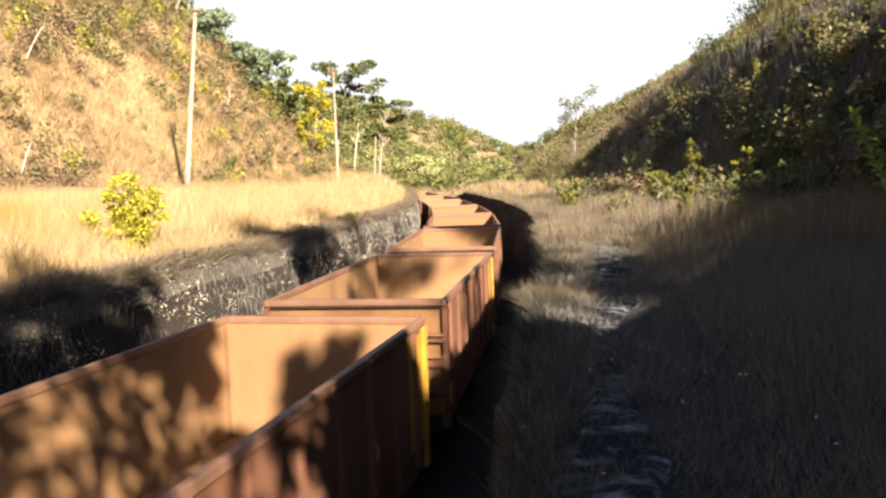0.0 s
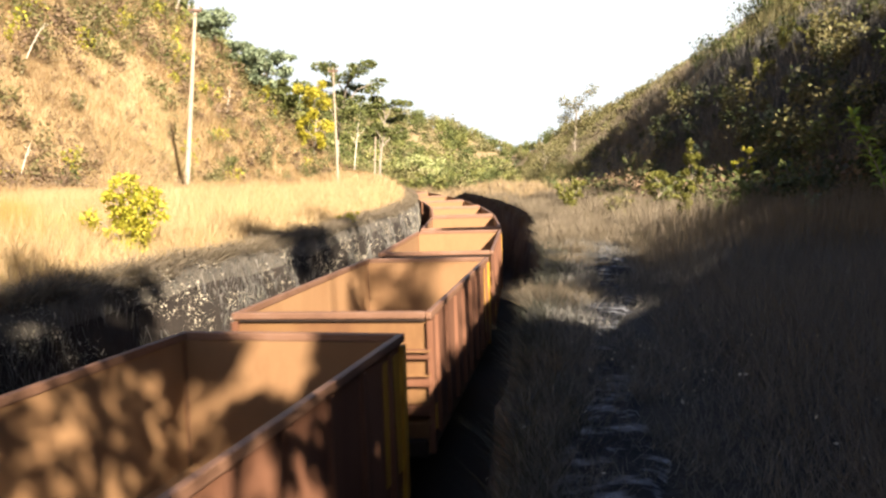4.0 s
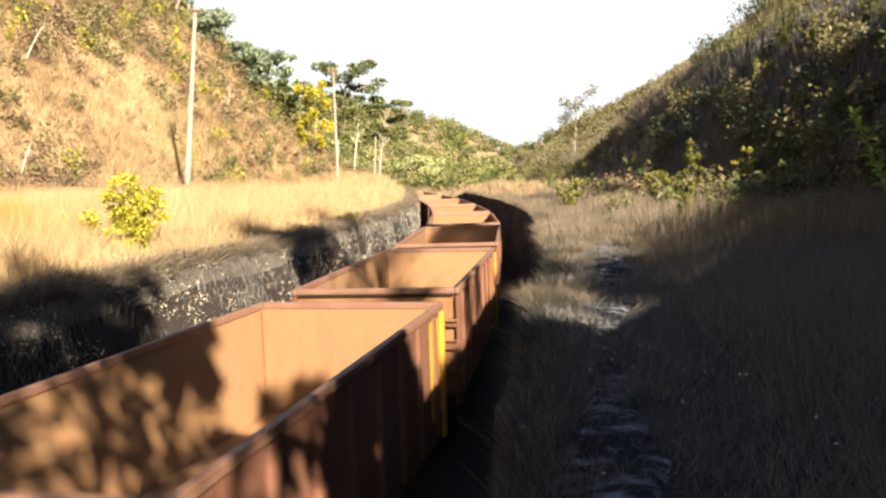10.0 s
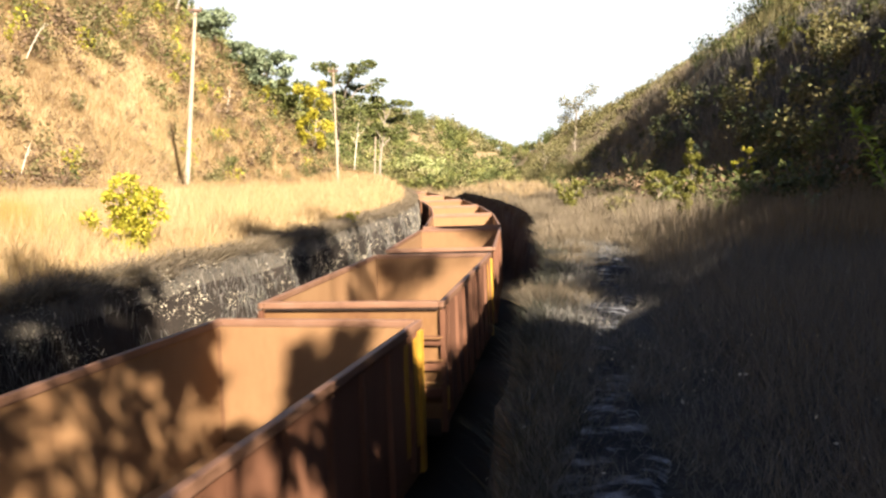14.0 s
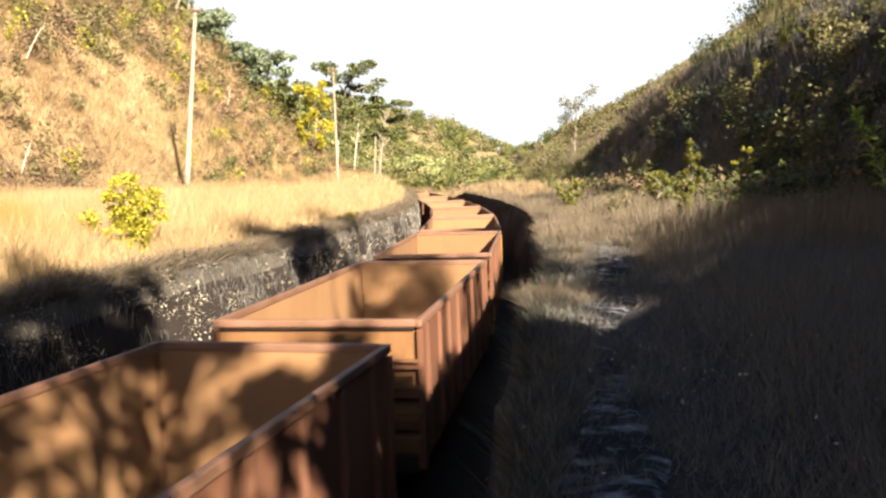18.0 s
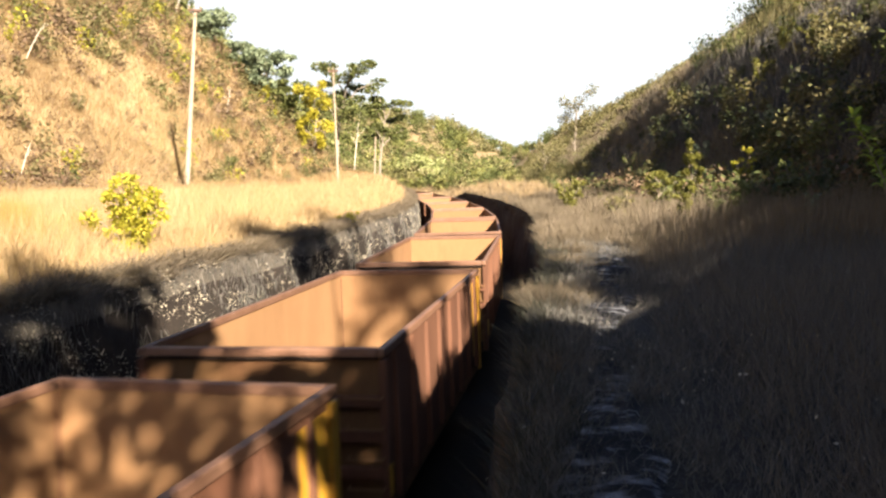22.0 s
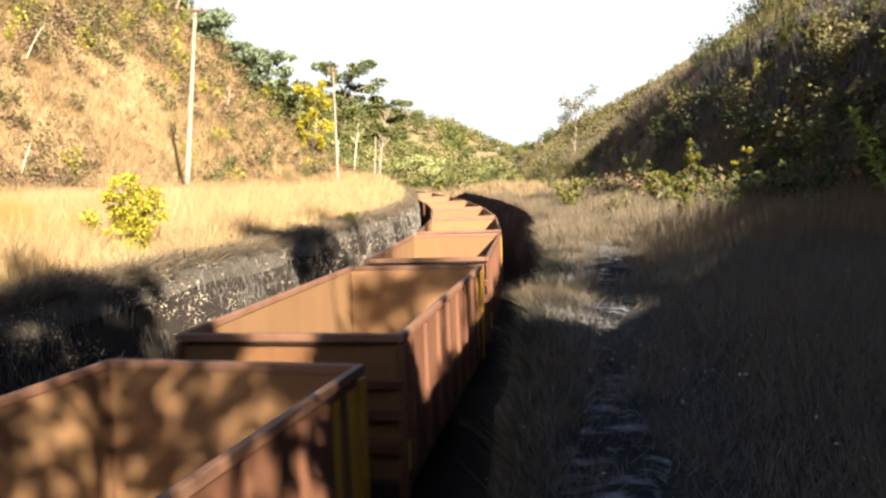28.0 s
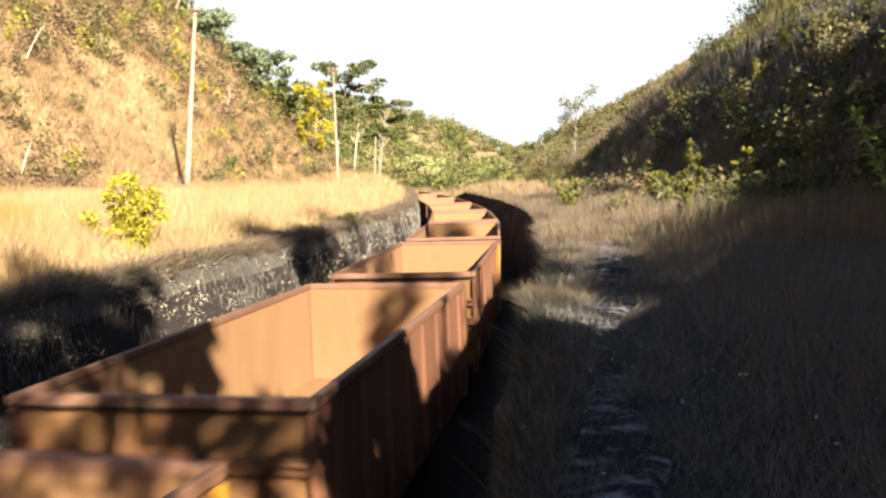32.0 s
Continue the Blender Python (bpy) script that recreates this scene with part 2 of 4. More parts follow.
def land(X, Y):
    """Height of the ground beside the cutting."""
    X, Y = np.asarray(X, float), np.asarray(Y, float)
    o = (X - track_x(Y)) * track_cos(Y)
    z = GROUND + 0.10 * fbm(X * 0.7, Y * 0.7, 3)
    d = np.maximum(0, left_foot(Y) - X)
    top = np.interp(Y, [-60, 70, 95, 120, 150, 200, 1000], [38, 38, 35, 28, 20, 10, 5])
    z = z + 0.05 * np.clip((-3 - o) / 12, 0, 1) + soft_cap(d * (0.9 + 0.25 * np.clip((Y - 80) / 50, 0, 1)) * (1 - np.exp(-d / 4.5)), top) + np.clip(d / 6, 0, 1) * 1.4 * fbm(X * 0.12, Y * 0.12, 11)
    d = np.maximum(0, X - right_foot(Y))
    # out of view the slope is raised so that its shade reaches the hill
    top = np.interp(Y, [-60, -4, 8, 24, 100, 150, 175, 200, 240, 1000], [18, 18, 22, 55, 55, 48, 26, 8, 1.5, 1]) + np.clip(X - 15, 0, 40) * 1.5 * np.clip((24 - Y) / 12, 0, 1) * np.clip((Y + 45) / 25, 0, 1)
    z = z + 0.9 * np.interp(Y, [45, 80], [1, 0.15]) * np.clip((o - 4.5) / 7, 0, 1) ** 1.3 + soft_cap((np.interp(Y, [18, 32, 70, 95], [1.26, 1.42, 1.42, 0.8]) * np.minimum(d, 5.8) + np.interp(Y, [18, 32, 70, 100], [0.74, 0.9, 0.9, 0.76]) * np.maximum(0, d - 5.8)) * (1 - np.exp(-d / 1.2)), top) + np.clip(d / 6, 0, 1) * 1.4 * fbm(X * 0.12, Y * 0.12, 21)
    z = z + 0.9 * np.clip((-o - 1.9) / 1.3, 0, 1) * np.clip((12 + o) / 5, 0, 1) * np.exp(-((Y - 74) / 10.0) ** 2)
    z = z - 0.9 * np.clip((Y - 69) / 8, 0, 1) * np.clip((130 - Y) / 30, 0, 1) * np.clip((o - 1.0) / 1.5, 0, 1) * np.clip((11 - o) / 6, 0, 1)
    ridge = np.interp(X, [-200, -60, -15, 3, 15, 25, 60, 200], [26, 21, 17, 14.5, 8.5, 3.5, 0, 8])
    z = z + ridge * np.exp(-((Y - 270) / 55) ** 2) + 20 * np.clip((Y - 330) / 400, 0, 1) * fbm(X * 0.006, Y * 0.006, 31)
    return z


def solid(name, verts, faces, mats, index=None, smooth=True):
    """A mesh object from arrays; faces all have the same number of corners."""
    verts, faces = np.asarray(verts, np.float32), np.asarray(faces, np.int32)
    me = bpy.data.meshes.new(name)
    n, k = faces.shape
    me.vertices.add(len(verts))
    me.vertices.foreach_set("co", verts.ravel())
    me.loops.add(n * k)
    me.loops.foreach_set("vertex_index", faces.ravel())
    me.polygons.add(n)
    me.polygons.foreach_set("loop_start", np.arange(0, n * k, k, dtype=np.int32))
    me.polygons.foreach_set("loop_total", np.full(n, k, np.int32))
    if index is not None:
        me.polygons.foreach_set("material_index", np.asarray(index, np.int32))
    me.polygons.foreach_set("use_smooth", np.full(n, smooth))
    for m in mats if isinstance(mats, (list, tuple)) else [mats]:
        me.materials.append(m)
    me.update(calc_edges=True)
    return new(name, me)


def build_ground():
    wall = [(0.0, 0.0), (0.10, 0.06), (0.20, 0.18), (0.28, 0.4), (0.34, 0.75), (0.39, 1.2), (0.43, 1.7), (0.47, 2.2), (0.51, 2.8), (0.58, 3.3), (0.8, 3.55)]
    left_o = np.concatenate([-np.geomspace(700, 60, 16), -np.arange(58, 12, -1.6), -np.arange(12, 3.2, -0.5)])
    right_o = -left_o[::-1]
    wl = [(-a, b) for a, b in wall]
    steep = [0.0, 0.03, 0.06, 0.10, 0.14, 0.20, 0.27, 0.35, 0.44, 0.55, 0.8]
    wr = [(a, b) for a, (_, b) in zip(steep, wall)][::-1]
    cols = [(o, None) for o in left_o] + wl + [(0.0, 3.6)] + wr + [(3.45, None)] + [(o, None) for o in right_o if o > 3.5]
    rows = np.concatenate([np.arange(-70, 0, 2.5), np.arange(0, 45, 0.35), np.arange(45, 110, 0.9), np.arange(110, 200, 3.0), np.geomspace(200, 2600, 26)])
    n, w = len(rows), len(cols)
    V = np.zeros((n, w, 3))
    cx, cc = track_x(rows), track_cos(rows)
    for j, (o, drop) in enumerate(cols):
        x = cx + o / cc
        side = -1 if j < len(left_o) + len(wl) else 1
        if drop is not None and drop < 3.6:
            x = cx + (cut_edge(rows, side) - side * abs(o)) / cc
        elif drop is None and side < 0:
            x = np.minimum(x, cx + (cut_edge(rows, -1) - 0.2) / cc) if o > -3.4 else x
        elif drop is None and o < 3.6:
            x = cx + np.maximum(o, cut_edge(rows, 1) + 0.15) / cc
        if drop is None:
            V[:, j] = np.stack([x, rows, land(x, rows)], 1)
        else:
            edge = cx + cut_edge(rows, side) / cc
            rough = 0 if drop > 3.5 else (0.24 * min(1, drop * 2 + 0.3)) * fbm(rows * 0.8, np.full(n, drop * 2.6), 5 + side, 4)
            x = x + rough
            z = np.where(drop > 3.5, -0.33, np.maximum(-0.33, land(edge, rows) - drop + 0.12 * fbm(rows * 1.7, np.full(n, drop * 2.0), 9 + side, 3)))
            V[:, j] = np.stack([x, rows, z], 1)
    idx = np.arange(n * w).reshape(n, w)
    F = np.stack([idx[:-1, :-1], idx[:-1, 1:], idx[1:, 1:], idx[1:, :-1]], -1).reshape(-1, 4)
    kind = np.zeros(w - 1, int)
    for j in range(w - 1):
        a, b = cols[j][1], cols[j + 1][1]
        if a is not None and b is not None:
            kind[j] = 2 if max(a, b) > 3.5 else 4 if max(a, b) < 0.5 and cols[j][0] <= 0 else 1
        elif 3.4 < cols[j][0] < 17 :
            # shade-toned soil beside the path; plain soil again farther off
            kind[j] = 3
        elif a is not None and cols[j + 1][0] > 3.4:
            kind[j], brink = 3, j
    ob = solid("ground", V.reshape(-1, 3), F, [M_SOIL, M_WALL, M_BED, M_SHADESOIL, M_SCREE], np.where((np.tile(kind, n - 1) == 3) & (np.repeat(rows[:-1], w - 1) > 55), 0, np.where((np.tile(np.arange(w - 1), n - 1) == brink) & (np.repeat(rows[:-1], w - 1) > 20), 0, np.tile(kind, n - 1))))
    tagged(ob, "dry hillsides and a deep railway cutting with dark ragged banks", "ground", kind="structure")


build_ground()


def strip(name, o0, o1, lift, mat, ya, yb, step, wobble, seed, label):
    ys = np.arange(ya, yb, step)
    k = 7
    V = np.zeros((len(ys), k, 3))
    c = track_x(ys) + (o0 + o1) / 2 / track_cos(ys) + wobble * fbm(ys * 0.25, ys * 0, seed)
    wd = (o1 - o0) * np.clip(1 + 1.1 * fbm(ys * 0.9, ys * 0, seed + 4), 0.1, 1.6)
    for j in range(k):
        u = j / (k - 1) - 0.5
        x = c + u * wd + 0.09 * fbm(ys * 2.5, np.full(len(ys), j * 0.7), seed + 2)
        V[:, j] = np.stack([x, ys, land(x, ys) + lift * (1 - (2 * u) ** 6 * 1.6) + 0.03 * fbm(x * 4, ys * 4, seed + 6)], 1)
    idx = np.arange(len(ys) * k).reshape(len(ys), k)
    F = np.stack([idx[:-1, :-1], idx[:-1, 1:], idx[1:, 1:], idx[1:, :-1]], -1).reshape(-1, 4)
    return tagged(solid(name, V.reshape(-1, 3), F, mat), label, name, kind="structure")


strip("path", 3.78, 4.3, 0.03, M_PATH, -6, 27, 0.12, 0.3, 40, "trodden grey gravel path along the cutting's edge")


def build_rails():
    for side in (-0.5, 0.5):
        ss = np.arange(-30, 135, 1.5)
        prof = [(-0.06, -0.15), (-0.06, -0.13), (-0.012, -0.115), (-0.012, -0.04), (-0.035, -0.03), (-0.035, 0), (0.035, 0), (0.035, -0.03), (0.012, -0.04), (0.012, -0.115), (0.06, -0.13), (0.06, -0.15)]
        V = []
        for s in ss:
            m = car_pose(s)
            V += [m @ Vector((side + px, 0, pz)) for px, pz in prof]
        k = len(prof)
        F = [(i * k + j, i * k + (j + 1) % k, (i + 1) * k + (j + 1) % k, (i + 1) * k + j) for i in range(len(ss) - 1) for j in range(k)]
        tagged(solid("rail", [tuple(v) for v in V], F, M_IRON, smooth=False), "worn steel rail on dark ballast", "rail", "rails", "structure")


def car_pose(s):
    """Pose of a wagon whose middle stands at s on the line."""
    x, y, a = line_at(s)
    return Matrix.Translation((x, y, EYE - RIM_DROP)) @ Matrix.Rotation(-a, 4, "Z") @ Matrix.Rotation(radians(-CANT), 4, "Y") @ Matrix.Translation((0, 0, -RIM))


build_rails()


# ---------------------------------------------------------------- parts
def part(name, bm, material, parent, label=""):
    me = bpy.data.meshes.new(name)
    bm.to_mesh(me)
    bm.free()
    me.materials.append(material)
    ob = new(name, me)
    ob.parent = parent
    return tagged(ob, label)


def share(name, mesh, parent, x=0, y=0, z=0, rz=0):
    ob = new(name, mesh)
    ob.parent = parent
    ob.matrix_basis = pose(x, y, z, 0, 0, rz)
    return ob


def box(x0, x1, y0, y1, z0, z1, bevel=0.0, bm=None):
    bm = bm or bmesh.new()
    r = bmesh.ops.create_cube(bm, size=1)
    for v in r["verts"]:
        v.co = Vector(((x0 + x1) / 2 + v.co.x * (x1 - x0), (y0 + y1) / 2 + v.co.y * (y1 - y0), (z0 + z1) / 2 + v.co.z * (z1 - z0)))
    if bevel:
        es = list({e for v in r["verts"] for e in v.link_edges})
        bmesh.ops.bevel(bm, geom=es, offset=bevel, segments=2, affect="EDGES", profile=0.6)
    return bm


def rod(points, r, bm=None, sides=8):
    """A bent bar through points."""
    bm = bm or bmesh.new()
    pts = [Vector(p) for p in points]
    rings = []
    for i, p in enumerate(pts):
        d = (pts[min(i + 1, len(pts) - 1)] - pts[max(i - 1, 0)]).normalized()
        a = d.orthogonal().normalized() if not rings else (rings[-1][1] - d * rings[-1][1].dot(d)).normalized()
        b = d.cross(a)
        rad = r if isinstance(r, (int, float)) else r[i]
        rings.append(([bm.verts.new(p + (a * math.cos(t) + b * math.sin(t)) * rad) for t in [2 * math.pi * k / sides for k in range(sides)]], a))
    for (ra, _), (rb, _) in zip(rings, rings[1:]):
        for k in range(sides):
            bm.faces.new((ra[k], ra[(k + 1) % sides], rb[(k + 1) % sides], rb[k]))
    bm.faces.new(rings[0][0][::-1])
    bm.faces.new(rings[-1][0])
    return bm


def wheel_mesh():
    bm = bmesh.new()
    prof = [(0.0, 0.06), (0.13, 0.06), (0.15, 0.03), (0.35, 0.02), (0.37, 0.065), (0.41, 0.065), (0.42, -0.03), (0.46, -0.045), (0.46, -0.075), (0.37, -0.07), (0.35, -0.02), (0.0, -0.03)]
    n, rings = 24, []
    for k in range(n):
        t = 2 * math.pi * k / n
        rings.append([bm.verts.new((h, r * math.cos(t), r * math.sin(t))) for r, h in prof])
    for k in range(n):
        a, b = rings[k], rings[(k + 1) % n]
        for j in range(len(prof) - 1):
            bm.faces.new((a[j], a[j + 1], b[j + 1], b[j]))
    bmesh.ops.remove_doubles(bm, verts=bm.verts, dist=0.001)
    return bm


# ---------------------------------------------------------------- the ore wagon
LENGTH, HALF, FLOOR = 8.24, 1.5, 0.98
PITCH_CAR = LENGTH + 1.537


def ore_wagon(painted):
    """Open-topped gondola; local -y is the end that leads."""
    car = new("ore_wagon")
    tagged(car, "empty rusty open-topped ore wagon with %s corner posts" % ("yellow-painted" if painted else "bare rusty"), "wagon", "ore wagons of the train")
    L, H = LENGTH / 2, HALF
    part("floor", box(-H + 0.06, H - 0.06, -L + 0.12, L - 0.12, FLOOR - 0.05, FLOOR, 0.0), M_DUST, car, "orange ore-dusted steel floor")
    for sx in (-1, 1):
        xa, xb = sorted((sx * (H - 0.07), sx * (H - 0.045)))
        part("side_wall", box(xa, xb, -L + 0.05, L - 0.05, FLOOR - 0.1, RIM - 0.1), M_DUST, car, "ore-dusted side plate")
        xa, xb = sorted((sx * (H - 0.046), sx * (H - 0.041)))
        part("outer_plate", box(xa, xb, -L + 0.04, L - 0.04, FLOOR - 0.1, RIM - 0.101), M_OUTER, car, "rust-brown outer plate")
        xa, xb = sorted((sx * (H - 0.088), sx * H))
        part("top_chord", box(xa, xb, -L, L, RIM - 0.103, RIM, 0.02), M_RIM, car, "worn rim bar rubbed bare along its top")
        xa, xb = sorted((sx * (H - 0.16), sx * (H - 0.045)))
        part("side_sill", box(xa, xb, -L + 0.02, L - 0.02, FLOOR - 0.3, FLOOR - 0.1, 0.012), M_RUST, car)
        first = None
        for k in range(8):
            y = -L + 0.62 + k * (LENGTH - 1.24) / 7
            if first is None:
                bm = bmesh.new()
                # tapered hat-section stake
                a = [(-0.09, 0.0), (-0.06, 0.075), (0.06, 0.075), (0.09, 0.0)]
                lo = [bm.verts.new((sx * (px * 0 + q), p_, FLOOR - 0.12)) for p_, q, px in [(u, v, 0) for u, v in a]]
                hi = [bm.verts.new((sx * q * 0.6, p_ * 0.8, RIM - 0.13)) for p_, q in a]
                for j in range(3):
                    bm.faces.new((lo[j], lo[j + 1], hi[j + 1], hi[j]))
                bm.faces.new(lo)
                bm.faces.new(hi[::-1])
                first = part("side_stake", bm, M_OUTER, car)
                first.matrix_basis = pose(sx * (H - 0.046), y, 0)
            else:
                share("side_stake", first.data, car, sx * (H - 0.046), y, 0)
    for sy in (-1, 1):
        ya, yb = sorted((sy * (L - 0.12), sy * (L - 0.095)))
        part("end_wall", box(-H + 0.05, H - 0.05, ya, yb, FLOOR - 0.1, RIM - 0.1), M_DUST, car, "ore-dusted end plate")
        ya, yb = sorted((sy * (L - 0.096), sy * (L - 0.091)))
        part("outer_plate", box(-H + 0.051, H - 0.051, ya, yb, FLOOR - 0.1, RIM - 0.101), M_RUST, car, "rust-brown outer plate")
        ya, yb = sorted((sy * (L - 0.12), sy * L))
        part("end_chord", box(-H + 0.09, H - 0.09, ya, yb, RIM - 0.10, RIM + 0.003, 0.02), M_RIM, car, "worn rim bar across the end")
        rib = None
        for z in (RIM - 0.62, RIM - 1.02, RIM - 1.45):
            ya, yb = sorted((sy * (L - 0.096), sy * (L - 0.0)))
            if rib is None:
                rib = part("end_rib", box(-H + 0.02, H - 0.02, ya, yb, -0.07, 0.07, 0.02), M_OUTER, car)
                rib.matrix_basis = pose(0, 0, z)
            else:
                share("end_rib", rib.data, car, 0, 0, z)
        # dark strip added to draw the shadow line under the end rim
        part("rim_shadow_strip", box(-H + 0.1, H - 0.1, *sorted((sy * (L - 0.0975), sy * (L - 0.03))), RIM - 0.135, RIM - 0.103), M_IRON, car)
        part("end_sill", box(-H + 0.1, H - 0.1, *sorted((sy * (L - 0.1), sy * (L + 0.06))), FLOOR - 0.34, FLOOR - 0.1, 0.015), M_IRON, car)
        coupler = part("coupler", box(-0.09, 0.09, *sorted((sy * (L + 0.05), sy * (L + 0.55))), 0.68, 0.9, 0.02), M_IRON, car)
        part("knuckle", box(-0.15, 0.13, *sorted((sy * (L + 0.5), sy * (L + 0.765))), 0.64, 0.94, 0.04), M_IRON, coupler)
        hose = rod([(0.3, sy * (L + 0.05), 0.75), (0.32, sy * (L + 0.2), 0.62), (0.25, sy * (L + 0.45), 0.38), (0.12, sy * (L + 0.74), 0.42)], 0.022)
        part("brake_hose", hose, M_IRON, car)
        for sx in (-1, 1):
            yellow = painted and sy > 0 and sx > 0
            post = part("corner_post", box(*sorted((sx * (H - 0.075), sx * (H + 0.012))), *sorted((sy * (L - 0.175), sy * (L - 0.01))), FLOOR - 0.3, RIM - 0.135, 0.012), M_YELLOW if yellow else M_OUTER, car, "yellow-painted corner post" if yellow else "")
            for k, z in enumerate((RIM - 0.55, RIM - 0.9, RIM - 1.25, RIM - 1.6)):
                x0 = sx * (H - 0.04)
                bar = rod([(x0, sy * (L - 0.02), z), (x0, sy * (L + 0.07), z - 0.01), (x0 - sx * 0.42, sy * (L + 0.07), z - 0.01), (x0 - sx * 0.42, sy * (L - 0.02), z)], 0.013)
                part("grab_iron", bar, M_YELLOW if yellow and k != 2 else M_RUST, post, "yellow grab iron" if yellow and k != 2 else "")
            if yellow:
                part("marking_panel", box(H - 0.044, H - 0.034, L - 0.86, L - 0.18, FLOOR + 0.1, RIM - 0.2), M_YELLOW, car, "scuffed yellow panel beside the corner post")
            if painted and sx > 0 and sy < 0:
                part("step_bracket", box(H - 0.03, H + 0.03, -L + 0.03, -L + 0.16, FLOOR + 0.05, FLOOR + 0.42, 0.01), M_YELLOW, car, "short yellow step bracket")
    part("centre_sill", box(-0.18, 0.18, -L - 0.05, L + 0.05, 0.55, FLOOR - 0.06, 0.01), M_IRON, car)
    wm = None
    for sy in (-1, 1):
        y0 = sy * (L - 1.55)
        bogie = part("bogie", box(-0.72, 0.72, y0 - 0.22, y0 + 0.22, 0.36, 0.58, 0.03), M_IRON, car)
        for sx in (-1, 1):
            bm = box(*sorted((sx * 0.72, sx * 0.84)), y0 - 1.1, y0 + 1.1, 0.34, 0.54, 0.03)
            for dy in (-0.8, 0.8):
                box(*sorted((sx * 0.70, sx * 0.87)), y0 + dy - 0.15, y0 + dy + 0.15, 0.26, 0.58, 0.03, bm)
            part("side_frame", bm, M_IRON, bogie)
        for dy in (-0.8, 0.8):
            part("axle", rod([(-0.7, y0 + dy, 0.42), (0.7, y0 + dy, 0.42)], 0.07), M_IRON, bogie)
            for sx in (-1, 1):
                if wm is None:
                    w = part("wheel", wheel_mesh(), M_IRON, bogie)
                    wm = w.data
                else:
                    w = share("wheel", wm, bogie)
                w.matrix_basis = pose(sx * 0.5, y0 + dy, 0.42, 0, 0, 0 if sx > 0 else 180)
    return car


# how far the train has come, at each whole second that was timed
RUN = [(0, 3.23), (1, 11.01), (2, 18.64), (3, 26.12), (6, 49.1), (7, 57.03), (8, 64.48), (9, 72.33), (10, 80.1), (11, 87.78), (12, 95.53), (13, 103.19), (14, 111.02), (17, 134.31), (18, 142.02), (19, 149.85), (20, 157.62), (21, 165.39), (22, 173.26), (23, 181.25), (24, 189.09), (25, 197.23), (28, 221.3), (29, 229.24), (30, 237.42), (31, 245.49), (32, 253.7)]
_t = np.array([r[0] for r in RUN], float)
_d = np.array([r[1] for r in RUN])
_fit = np.polyfit(_t, _d, 3)
_off = _d - np.polyval(_fit, _t)


def run(t):
    return float(np.polyval(_fit, t) + 0.85 * np.interp(t, _t, _off))


wagons = []


def build_train():
    kinds = {True: ore_wagon(True), False: ore_wagon(False)}
    used = set()
    for n in range(-1, 41):
        painted = n not in (13, 14, 15, 20, 26, 32, 37)
        car = kinds[painted] if painted not in used else copy_thing(kinds[painted], Matrix())
        used.add(painted)
        wagons.append((n, car))


build_train()


def motions():
    # the sapling nods in the draught of the train
    base = swaying.location.copy()
    walk(swaying, [(k / 2, pose(*base, 0.7 * math.sin(k * 1.3), 1.1 * math.sin(k * 0.9 + 1) + 0.6 * math.sin(k * 2.3), 0)) for k in range(65)])
    for n, car in wagons:
        walk(car, [(k / 2, car_pose(n * PITCH_CAR - run(k / 2))) for k in range(65)])


# ---------------------------------------------------------------- growing things
rng = np.random.default_rng(7)


def frames_for(n, up=0.0, r=rng):
    """Random pairs of axes for n leaves; up pulls the leaf's plane towards level."""
    nrm = r.normal(size=(n, 3))
    nrm[:, 2] = np.abs(nrm[:, 2]) + up
    nrm /= np.linalg.norm(nrm, axis=1)[:, None]
    a = np.cross(nrm, r.normal(size=(n, 3)))
    a /= np.linalg.norm(a, axis=1)[:, None]
    return a, np.cross(nrm, a)


def leaf_arrays(c, size, up=0.3, ratio=0.55, r=rng):
    """Four-cornered leaves at centres c."""
    n = len(c)
    a, b = frames_for(n, up, r)
    size = np.broadcast_to(size, (n,))[:, None]
    V = np.stack([c - a * size, c + b * size * ratio, c + a * size, c - b * size * ratio], 1).reshape(-1, 3)
    return V, np.arange(n * 4).reshape(n, 4)


def blade_arrays(base, height, width, lean=0.35, r=rng):
    """Single tapering blades standing on base."""
    n = len(base)
    t = r.uniform(0, 2 * np.pi, n)
    side = np.stack([np.cos(t), np.sin(t), np.zeros(n)], 1) * (np.broadcast_to(width, (n,)) / 2)[:, None]
    tip = r.normal(0, lean, (n, 3)) * np.asarray(height)[:, None]
    tip[:, 2] = height
    V = np.stack([base - side, base + side, base + tip], 1).reshape(-1, 3)
    return V, np.arange(n * 3).reshape(n, 3)


def cloud(n, blobs, r, shell=0.55):
    """Points in a set of squashed balls (x, y, z, radius, flatness), thicker near their skins."""
    blobs = np.asarray(blobs, float)
    w = blobs[:, 3] ** 2
    k = r.choice(len(blobs), n, p=w / w.sum())
    d = r.normal(size=(n, 3))
    d /= np.linalg.norm(d, axis=1)[:, None]
    rad = blobs[k, 3] * (shell + (1 - shell) * r.random(n)) * (0.85 + 0.3 * r.random(n))
    d *= rad[:, None]
    d[:, 2] *= blobs[k, 4]
    return blobs[k, :3] + d


